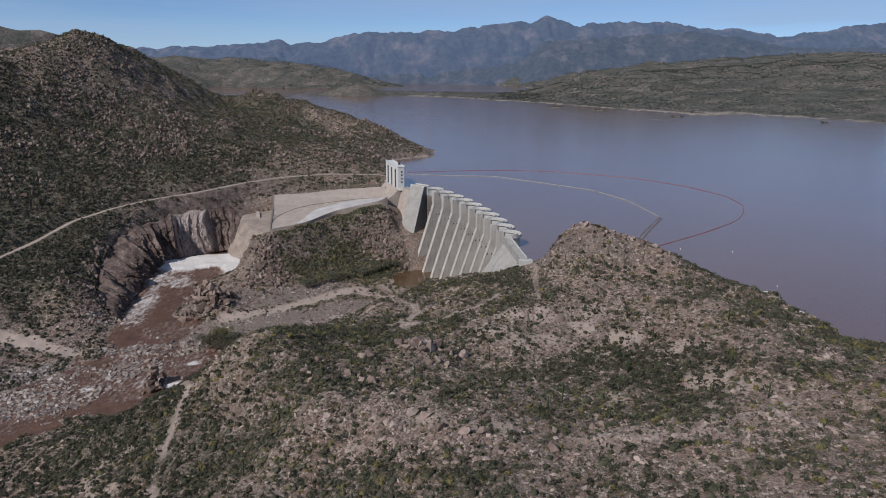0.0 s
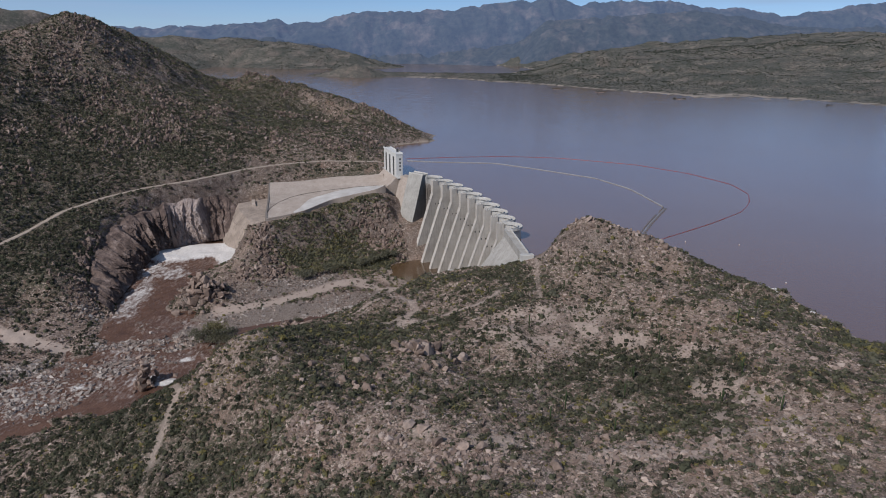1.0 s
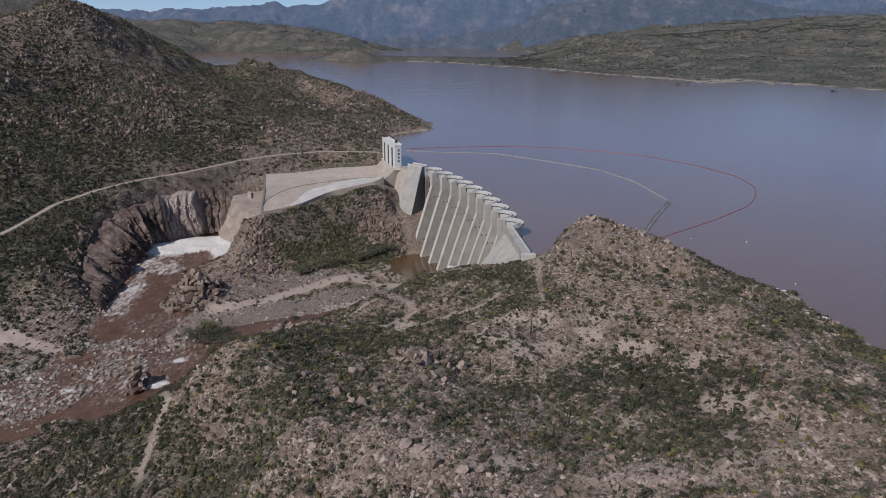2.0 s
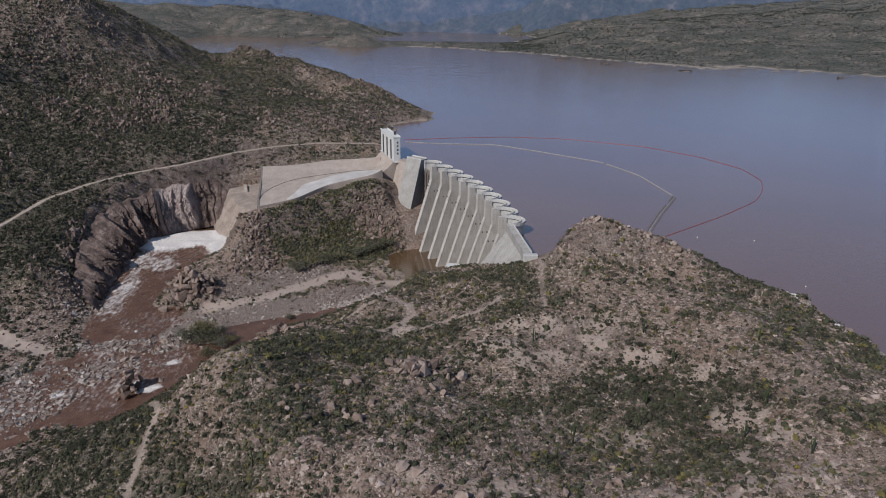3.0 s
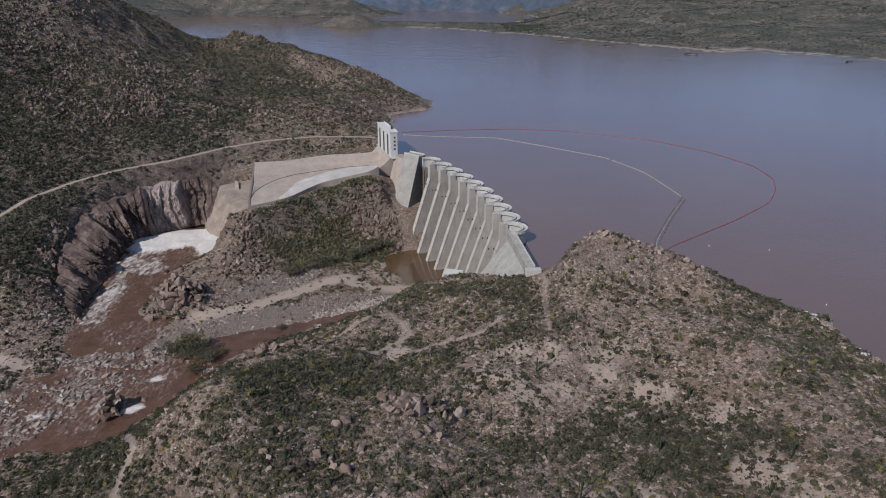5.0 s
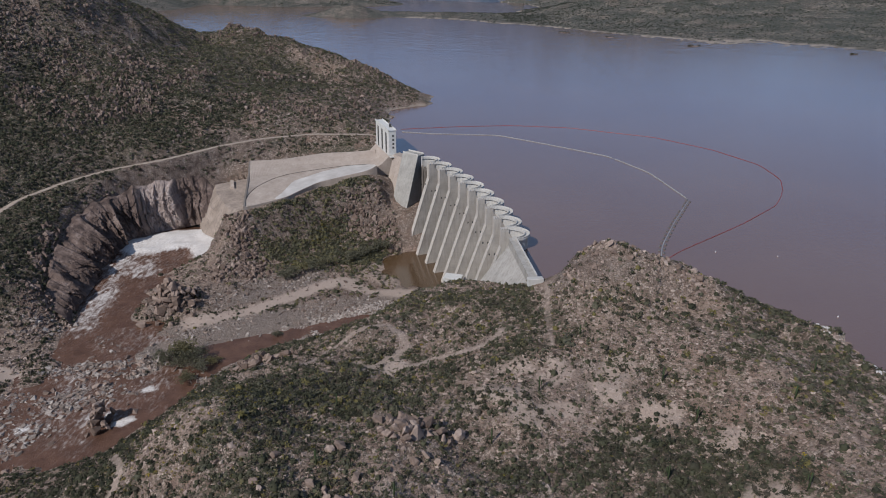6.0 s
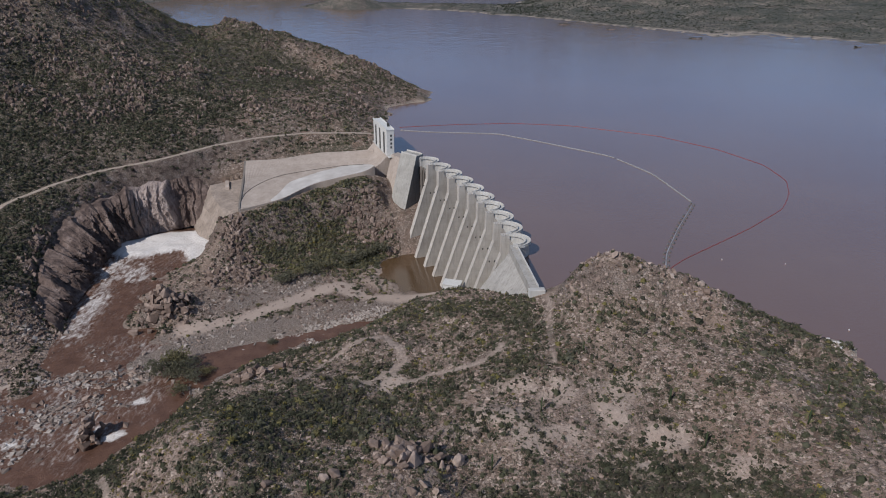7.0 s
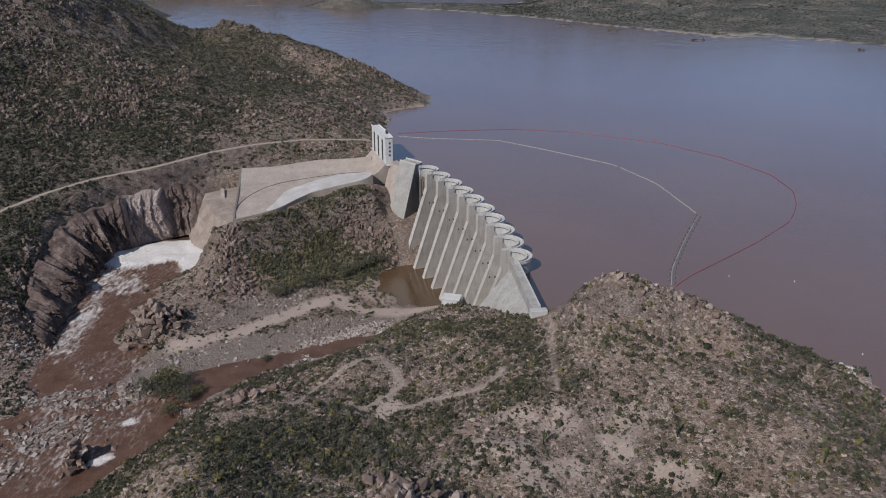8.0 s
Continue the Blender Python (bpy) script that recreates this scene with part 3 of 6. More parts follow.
def thicket(x, y):
    """How densely the scrub grows: clumps, with dark hollows and bare stony ribs on the near hill."""
    d = 0.6 + 0.06 * fade(x, -20, 30) + 0.68 * lumps(x, y, 45, 3, 21) + 0.5 * lumps(x, y, 11, 2, 22) + 0.36 * fade(-x, 120, 220)
    for line, gain, reach in (
        ([(28, 238), (60, 246), (80, 232)], 0.45, 20), ([(-70, 285), (-20, 300), (20, 300)], 0.2, 26), ([(-150, 470), (-120, 462), (-185, 482)], -0.8, 30), ([(-290, 505), (-280, 540), (-256, 578), (-222, 604), (-195, 614)], 0.6, 24), ([(-232, 425), (-232, 390), (-245, 350)], -0.8, 22), ([(-72, 560), (-100, 545), (-122, 527), (-92, 530)], 0.5, 22), ([(120, 215), (140, 250), (150, 200)], -0.4, 40), ([(-60, 505), (-110, 497)], 0.6, 14), ([(-30, 275), (-60, 262), (-20, 310)], 0.3, 22),
        ([(10, 375), (30, 350), (38, 338)], 0.5, 14), ([(-210, 720), (-190, 800), (-230, 880)], 0.5, 70), ([(-330, 560), (-380, 600)], 0.45, 50), ([(-335, 520), (-315, 580), (-275, 620)], 0.55, 55), ([(-285, 530), (-288, 470), (-300, 430)], 0.6, 38),
        ([(20, 282), (55, 272), (45, 252)], -0.6, 12), ([(-12, 252), (-16, 228)], -0.5, 10), ([(-38, 196), (0, 180), (50, 165)], -0.3, 16), ([(-20, 190), (30, 172), (75, 165), (112, 176)], -0.28, 24),
        ([(70, 300), (96, 285)], -0.3, 14), ([(40, 160), (80, 150), (112, 168)], -0.35, 26), ([(-135, 252), (-105, 222), (-150, 238)], 0.35, 26), ([(-120, 275), (-140, 225), (-170, 200)], 0.25, 34), ([(-95, 245), (-70, 215)], -0.3, 14), ([(-60, 548), (-45, 560)], -0.5, 14), ([(-135, 512), (-155, 508)], -0.6, 12), ([(-1, 394), (9, 390), (19, 385)], -1.0, 13), ([(-72, 262), (-98, 256)], -0.35, 18)):
        d = d + gain * (1 - fade(far_from(x, y, line), reach * 0.4, reach))
    return np.clip(d, 0.16, 1.0)


def inside(x, y, ring):
    """Whether arrays x, y lie within a ring in plan."""
    hit = np.zeros(np.shape(x), bool)
    for (ax, ay), (bx, by) in zip(ring, ring[1:] + ring[:1]):
        if ay != by:
            hit ^= ((ay > y) != (by > y)) & (x < (bx - ax) * (y - ay) / (by - ay) + ax)
    return hit


CHUTE_CUT = [(-56, 640), (-105, 635), (-161, 609), (-186, 598), (-202, 570), (-172, 533), (-147, 532), (-118, 546), (-107, 560), (-95, 571), (-75, 575), (-54, 580)]
PATHS = {
    "loop": [(-57, 317), (-51, 333), (-42, 342), (-33, 347), (-23, 347), (-16, 334), (-12, 325), (-18, 319), (-27, 310)],
    "spur_path": [(-14, 308), (-2, 312), (8, 309), (18, 308), (24, 311), (29, 318)],
    "crest_path": [(50, 348), (50, 331), (48, 318), (47, 298)],
    "gully": [(-120, 268), (-107, 249), (-108, 237), (-106, 223), (-104, 205), (-99, 190)],
}
CHUTE_LINE = [(-52, 616), (-100, 606), (-160, 580), (-195, 570)]
GX = steps(-3700, -345, 190, 3700, 2.0, 1.028)
GY = steps(-320, 140, 640, 4940, 2.0, 1.019)


CLIFF_FOOT = [(-222, 416, -60), (-229, 430, -59), (-231, 450, -58), (-235, 472, -58), (-242, 496, -58), (-244, 528, -58), (-239, 549, -58), (-230, 566, -57), (-212, 575, -56), (-203, 577, -54), (-190, 570, -50)]
CLIFF_TOP = [(-240, 424, -47), (-250, 445, -41), (-263, 474, -35), (-272, 502, -28), (-270, 526, -20), (-260, 545, -17), (-247, 566, -11.5), (-236, 577, -9.5), (-225, 583, -9), (-211, 594, -9), (-201, 598, -14), (-186, 597, -25)]
CLIFF_MID = [(-238, 441), (-249, 473), (-256, 499), (-254, 528), (-245, 552), (-233, 568), (-215, 580)]


def build_cliff():
    """The rock wall over the plunge pool: a steep skin with ribs, clefts and split faces."""
    def spaced(line, n):
        line = np.array(line, float)
        u = np.r_[0, np.cumsum(np.hypot(np.diff(line[:, 0]), np.diff(line[:, 1])))]
        t = np.linspace(0, 1, n) * u[-1]
        return np.stack([np.interp(t, u, line[:, i]) for i in range(3)], -1)

    n, rows = 380, 72
    foot, top = spaced(CLIFF_FOOT, n), spaced(CLIFF_TOP, n)
    v = np.linspace(0, 1, rows)[:, None]
    lean = 0.45 * v + 0.55 * v ** 2.5
    x = foot[:, 0] + (top[:, 0] - foot[:, 0]) * lean
    y = foot[:, 1] + (top[:, 1] - foot[:, 1]) * lean
    z = foot[:, 2] + (top[:, 2] - foot[:, 2]) * v
    out = np.stack([foot[:, 0] - top[:, 0], foot[:, 1] - top[:, 1]], -1)
    out /= np.linalg.norm(out, axis=1)[:, None]
    s = np.linspace(0, 210, n)[None, :] + 0 * v
    h = z + 0.35 * s  # the joints dip along the wall
    # buttresses: each comes slowly out along the wall and breaks off in a cleft
    bent = s + 0.32 * (z + 40) + 7 * lumps(s, z, 45, 2, 55)
    ends = np.array([-40, 44, 78, 104, 130, 157, 186, 240.0])
    big = np.array([7, 13, 14, 11, 11, 6, 9.0])
    k = np.clip(np.searchsorted(ends, bent) - 1, 0, len(big) - 1)
    u = (bent - ends[k]) / (ends[k + 1] - ends[k])
    push = big[k] * (1.25 * u ** 1.3 * (1 - fade(u, 0.88, 1.0)) - 0.45)
    split = np.floor(4.0 * lumps(s + 0.5 * z, z * 0.8, 19, 3, 52)) / 4.0
    facet = bent / 8.0 + 0.35 * lumps(s, z, 12, 2, 59)
    push = push + 5.5 * split + 3.4 * np.floor(3 * lumps(s + 0.5 * z, z, 9, 3, 56)) / 3 + 3.2 * (facet - np.floor(facet)) + 1.5 * lumps(s, h, 2.6, 3, 53)
    ledge = np.sin(np.clip(v * 1.15, 0, 1) * math.pi) ** 0.5
    push = push * ledge * fade(s, 0, 18) * (1 - fade(s, 196, 210))
    z = z + fade(v, 0.3, 1.0) * (5.0 * lumps(s, 0 * s, 20, 4, 54, 0.65) - 2.8) + 1.6 * fade(v, 0.5, 0.9) * lumps(s, v * 9, 5, 2, 57)
    push = push - 5.0 * fade(v, 0.7, 1.0)
    x, y = x + out[:, 0] * push, y + out[:, 1] * push
    z = z - 4.0 * fade(v, 0.88, 1.0)
    # where the pale slab colour goes: the stretch of wall that stands in the sun
    slab = 0.9 * fade(bent, 150, 160) * (1 - fade(bent, 182, 188)) * fade(lumps(s, z, 18, 4, 58), -0.35, -0.1)
    idx = np.arange(n * rows).reshape(rows, n)
    quads = np.stack([idx[:-1, :-1], idx[:-1, 1:], idx[1:, 1:], idx[1:, :-1]], -1).reshape(-1, 4)
    ob = sheet("cliff", np.stack([x, y, z], -1).reshape(-1, 3), quads, CLIFF, [("slab", slab.ravel())], smooth=False)
    tagged(ob, "steep reddish-brown rock cliff above the plunge pool", "cliff", kind="structure")


def build_ground():
    x, y = np.meshgrid(GX, GY)
    z = lie(x, y).astype(float)
    calm = fade(far_from(x, y, WEST_MOUNTAIN["road"]), 4, 14)
    calm *= fade(far_from(x, y, VALLEY["sand"]), 6, 18) * 0.85 + 0.15
    calm *= fade(far_from(x, y, VALLEY["gravel"]), 6, 16) * 0.85 + 0.15
    calm *= fade(far_from(x, y, [(-3, 574), (28, 506), (49, 414), (46, 350)]), 12, 45) * 0.8 + 0.2
    calm *= fade(far_from(x, y, CHUTE_LINE), 36, 50)
    for line in PATHS.values():
        calm *= fade(far_from(x, y, line), 1.5, 6) * 0.7 + 0.3
    distance = np.hypot(x, y - 100)
    gx, gy = np.gradient(z, GX, axis=1), np.gradient(z, GY, axis=0)
    steep = fade(np.hypot(gx, gy), 0.75, 1.5)
    rough = 0.9 * lumps(x, y, 14, 4, 1, 0.55) + 0.8 * np.abs(lumps(x, y, 34, 3, 2))
    # ribs and clefts on the steep banks, outcrops in steps elsewhere
    ribs = np.abs(lumps(x, y, 17, 3, 33, 0.6))
    rough = rough + steep * (3.0 * (0.3 - ribs) * 2) + 1.3 * fade(lumps(x, y, 26, 3, 34), 0.05, 0.3) * (1 + lumps(x, y, 5, 2, 35))
    west = fade(-x, 60, 200) * fade(z, 8, 30)
    hills = west * (5.0 * lumps(x, y, 42, 4, 3, 0.6) + 3.2 * np.floor(3 * np.clip(lumps(x, y, 22, 3, 37, 0.6), 0, 1)) / 1.5 + 7 * (0.25 - np.abs(lumps(x, y, 75, 3, 36)))) * (y < 1300) + (lumps(x, y, 160, 4, 3) * 10 + 9 * (0.3 - np.abs(lumps(x, y, 95, 3, 38)))) * fade(distance, 1200, 1800) * fade(z, 1, 22)
    crags = (np.abs(lumps(x, y, 330, 5, 5, 0.6)) - 0.1) * fade(distance, 1200, 2600) * 48 * fade(z, 3, 40)
    z = z + calm * (rough + hills) + crags
    # the road's bench
    bench, near = np.zeros(x.shape), np.full(x.shape, 1e9)
    for p in along(WEST_MOUNTAIN["road"], 3):
        d = np.hypot(x - p[0], y - p[1])
        bench, near = np.where(d < near, p[2], bench), np.minimum(near, d)
    hold = 1 - fade(near, 3.0, 9.0)
    z = z * (1 - hold) + bench * hold
    # room behind the cliff's face
    z = z - 5.0 * (1 - fade(far_from(x, y, CLIFF_MID), 4, 13)) * (1 - hold)
    # the cut in which the spillway lies
    z = np.where(inside(x, y, CHUTE_CUT), np.minimum(z, np.interp(x, [-205, -185, -160, -50], [-64, -50, -29, -17])), z)
    sand = 0.85 * (1 - fade(far_from(x, y, VALLEY["sand"]) + 4 * lumps(x, y, 14, 3, 17), 4, 8.5))
    for name, line in PATHS.items():
        wide = 0.45 if name == "crest_path" else 1.0
        sand = np.maximum(sand, 0.6 * (1 - fade(far_from(x + 1.5 * lumps(x, y, 9, 2, 14), y, line), 1.1 * wide, 3.0 * wide)) * fade(lumps(x, y, 16, 3, 15), -0.7, -0.1))
    for line in ([(-14, 310), (-22, 314), (-29, 309)], [(18, 274), (30, 270)], [(10, 270), (14, 268)], [(35, 262), (49, 261), (46, 266)], [(44, 279), (48, 283)], [(25, 289), (33, 288)], [(56, 255), (68, 247)], [(62, 270), (68, 282)], [(76, 258), (80, 256)], [(92, 241), (96, 240)], [(94, 214), (97, 211)], [(53, 209), (58, 209)],
                 [(-12, 220), (-8, 211)], [(-34, 316), (-38, 320)], [(-5, 184), (20, 178)], [(45, 172), (70, 168), (105, 176)], [(85, 190), (100, 200)], [(-125, 225), (-135, 215)], [(-118, 205), (-128, 200)]):
        sand = np.maximum(sand, 0.62 * (1 - fade(far_from(x, y, line) + 7 * lumps(x, y, 10, 3, 18), 3, 6.5)))
    sand = np.maximum(sand, (1 - fade(far_from(x, y, VALLEY["beach"]) + 3 * lumps(x, y, 11, 2, 19), 4, 9)) * 0.9)
    sand = np.maximum(sand, (1 - fade(far_from(x, y, [(-44, 512), (-46, 490), (-34, 478)]), 6, 12)) * 0.5)
    sand = np.maximum(sand, (1 - fade(far_from(x, y, [(-19, 306), (-16, 312)]), 3, 7)) * 0.9)
    bars = VALLEY["gravel"], VALLEY["bar"], VALLEY["channel"], VALLEY["river"], VALLEY["bar_head"]
    gravel = np.max([1 - fade(far_from(x, y, line), 9, 17) for line in bars], axis=0) * (1 - fade(z, -56, -50)) * (1 - 0.85 * sand)
    shore = fade(z, -0.5, 0.2) * (1 - fade(z, 0.5, np.where(y > 1200, 1.5, 1.3))) * ((y > 700) | (x > 95)) * (x > -150)
    cliff = np.clip(steep + 0.5 * fade(lumps(x, y, 40, 3, 8), 0.15, 0.5), 0, 1)
    scrub = np.clip(0.25 + 0.7 * thicket(x, y) + 0.5 * fade(distance, 900, 1400), 0, 1) * fade(z, -56, -50) * (1 - 0.7 * steep)
    ny, nx = x.shape
    idx = np.arange(nx * ny).reshape(ny, nx)
    faces = np.stack([idx[:-1, :-1], idx[:-1, 1:], idx[1:, 1:], idx[1:, :-1]], -1).reshape(-1, 4)
    verts = np.stack([x, y, z], -1).reshape(-1, 3)
    ob = sheet("ground", verts, faces, GROUND, [("sand", sand.ravel()), ("gravel", gravel.ravel()), ("shore", shore.ravel()), ("cliff", cliff.ravel()), ("scrub", scrub.ravel()), ("remote", 0.9 * fade(distance, 1100, 1500).ravel())])
    tagged(ob, "rocky pinkish desert hills of granite soil above a reservoir", "ground", kind="structure")
    return z, np.stack([gx, gy], -1), {"sand": sand, "gravel": gravel, "scrub": scrub, "steep": steep}


GZ, SLOPE, COVER = build_ground()
build_cliff()


def sampled(grid, x, y):
    """A grid's values at arrays x, y."""
    i = np.clip(np.searchsorted(GX, x) - 1, 0, len(GX) - 2)
    j = np.clip(np.searchsorted(GY, y) - 1, 0, len(GY) - 2)
    u, v = (x - GX[i]) / (GX[i + 1] - GX[i]), (y - GY[j]) / (GY[j + 1] - GY[j])
    return (grid[j, i] * (1 - u) + grid[j, i + 1] * u) * (1 - v) + (grid[j + 1, i] * (1 - u) + grid[j + 1, i + 1] * u) * v


def ground_at(x, y):
    return float(sampled(GZ, np.array([float(x)]), np.array([float(y)]))[0])


# ---- the dam's axis: the crowns of the arches ----
BAY, CREST = 18.5, 7.0


def axis(s):
    """The place on the axis s metres from the first arch's crown, its heading and the way downstream."""
    n = 40
    h = s / n
    x, y = -2.5, 565.4
    for i in range(n):
        a = radians(max(2.0, 30 - 0.14 * (i + 0.5) * h))
        x, y = x + math.sin(a) * h, y - math.cos(a) * h
    a = radians(max(2.0, 30 - 0.14 * s))
    return Vector((x, y, 0)), Vector((math.sin(a), -math.cos(a), 0)), Vector((-math.cos(a), -math.sin(a), 0))


def on_dam(s, d, z):
    """s along the axis, d metres downstream of the crowns, at height z."""
    p, _, down = axis(s)
    p = p + down * d
    return Vector((p.x, p.y, z))


def arch_ring(k, lift, r, z, n=12):
    """The half ring of arch k at height z, its crown moved lift metres upstream."""
    out = []
    for i in range(n + 1):
        a = math.pi * i / n
        out.append(on_dam(k * BAY - math.cos(a) * r, 10.0 - lift - math.sin(a) * (r + 0.6), z))
    return out


# ---- water ----
LAKE_RING = []


def build_lake():
    edge = []
    for k in range(9, -1, -1):
        edge += [p for p in reversed(arch_ring(k, 0, 9.0, 0.0, 8))]
    edge += [Vector((-15, 577, 0)), Vector((-31, 589, 0)), Vector((-41, 601, 0)), Vector((-55, 643, 0)), Vector((-62, 655, 0)), Vector((-90, 690, 0)), Vector((-150, 800, 0)), Vector((-300, 950, 0)), Vector((-600, 1050, 0)), Vector((-1300, 2000, 0)), Vector((-2400, 2400, 0)), Vector((-3600, 3500, 0)),
             Vector((-3600, 4900, 0)), Vector((3600, 4900, 0)), Vector((3600, -100, 0)), Vector((900, -100, 0)), Vector((300, 100, 0)), Vector((150, 235, 0)), Vector((140, 290, 0)), Vector((110, 318, 0)), Vector((80, 335, 0)), Vector((56, 350, 0)), on_dam(9.6 * BAY + 46, 2, 0)]
    LAKE_RING.extend((p.x, p.y) for p in edge)
    # the near reach lies calm; beyond it a light breeze raises a low chop
    calm_end = 735.0
    ring = [p for p in edge if p.y < 700]
    first = next(i for i, p in enumerate(edge) if p.y >= 700)
    ring = ring[:first] + [Vector((-125, calm_end, 0)), Vector((2460, calm_end, 0)), Vector((2460, -100, 0))] + [p for p in edge[first:] if p.y < 700 and p.x < 2000]
    bm = bmesh.new()
    bm.faces.new([bm.verts.new((p.x, p.y, 0)) for p in ring])
    bmesh.ops.triangulate(bm, faces=bm.faces[:])
    bm.verts.index_update()
    near_v = np.array([tuple(v.co) for v in bm.verts])
    near_f = np.array([[v.index for v in f.verts] for f in bm.faces])
    bm.free()
    r = np.random.RandomState(77)
    verts, faces, base = [near_v], [near_f], len(near_v)
    for xs, ys, high, start in ((np.r_[-1700.0, np.arange(-1000, 1501, 10.0), 1700, 2460], np.arange(calm_end, 2606, 10.0), 0.4, 1000), (np.arange(-1700, 2461, 20.0), np.arange(2605, 4900, 20.0), 0.9, 1900)):
        x, y = np.meshgrid(xs, ys)
        z = r.uniform(-1, 1, x.shape) * high * fade(y, start, start + 700)
        z[0], z[-1] = 0, 0
        idx = np.arange(x.size).reshape(x.shape) + base
        a, b, c, d = idx[:-1, :-1], idx[:-1, 1:], idx[1:, 1:], idx[1:, :-1]
        faces += [np.stack([a, b, c], -1).reshape(-1, 3), np.stack([a, c, d], -1).reshape(-1, 3)]
        verts.append(np.stack([x, y, z], -1).reshape(-1, 3))
        base += x.size
    ob = sheet("lake_water", np.concatenate(verts), np.concatenate(faces), LAKE)
    tagged(ob, "calm muddy reservoir water, brown with a blue sheen", "water", kind="structure")


def river_level(y):
    return np.interp(y, [100, 260, 330, 390, 430, 500, 570], [-66, -62.6, -61.4, -60.4, -59.6, -57.6, -56.4])


def build_river():
    xs, ys = np.arange(-330, -20, 2.0), np.arange(60, 580, 2.0)
    x, y = np.meshgrid(xs, ys)
    z = river_level(y)
    jet = 1 - fade(far_from(x, y, [(-172, 532), (-182, 552), (-204, 552), (-226, 540)]) + 4 * lumps(x, y, 16, 3, 46), 13, 25)
    run = 1 - fade(far_from(x, y, [(-232, 535), (-233, 505), (-226, 478), (-221, 455), (-220, 432), (-213, 412)]), 2, 17)
    riffle = 1 - fade(far_from(x, y, [(-150, 392), (-180, 360), (-205, 325), (-222, 290)]), 10, 40)
    strands = 1 - fade(far_from(x, y, [(-190, 400), (-168, 402), (-150, 376), (-148, 350), (-158, 335)]) + 5 * lumps(x, y, 12, 2, 47), 8, 20)
    fan = 1 - fade(far_from(x, y, [(-222, 515), (-214, 490)]), 6, 20)
    spots = np.max([1 - fade(np.hypot((x - a) / 1.8, y - b), 1.2, 3.0) for a, b in ((-150, 354), (-149, 330), (-152, 327), (-196, 322), (-118, 388))], axis=0)
    foam = np.max([0.62 * jet, 0.21 * run, 0.1 * riffle, 0.12 * strands, 0.2 * fan, 0.6 * spots, np.where(y < 440, 0.05, 0.04)], axis=0) + 0.1 * lumps(x, y, 18, 2, 44) * (1 - jet)
    foam[x > -130] = -0.2
    z = z + 1.5 * jet * lumps(x, y, 9, 3, 6) + 1.8 * jet + 0.15 * lumps(x, y, 6, 3, 7)
    wet = (sampled(GZ, x, y) < z + 2.0)
    ok = wet[:-1, :-1] | wet[1:, :-1] | wet[:-1, 1:] | wet[1:, 1:]
    ok &= (x[:-1, :-1] < -26) & ~((y[:-1, :-1] > 455) & (x[:-1, :-1] > -150))
    idx = np.arange(x.size).reshape(x.shape)
    faces = np.stack([idx[:-1, :-1], idx[:-1, 1:], idx[1:, 1:], idx[1:, :-1]], -1)[ok]
    used, faces = np.unique(faces, return_inverse=True)
    verts = np.stack([x, y, z], -1).reshape(-1, 3)[used]
    ob = sheet("river_water", verts, faces.reshape(-1, 4), RIVER, [("foam", foam.ravel()[used])])
    tagged(ob, "muddy brown river running over rocks with white rapids", "river", kind="structure")
    bm = bmesh.new()
    bmesh.ops.create_grid(bm, x_segments=2, y_segments=2, size=1, matrix=pose(-8, 497, -57.6) @ Matrix.Diagonal((56, 44, 1, 1)))
    tagged(part("pool_water", bm, POOL), "still brown pool at the foot of the dam", "pool", kind="structure")


build_lake()
build_river()


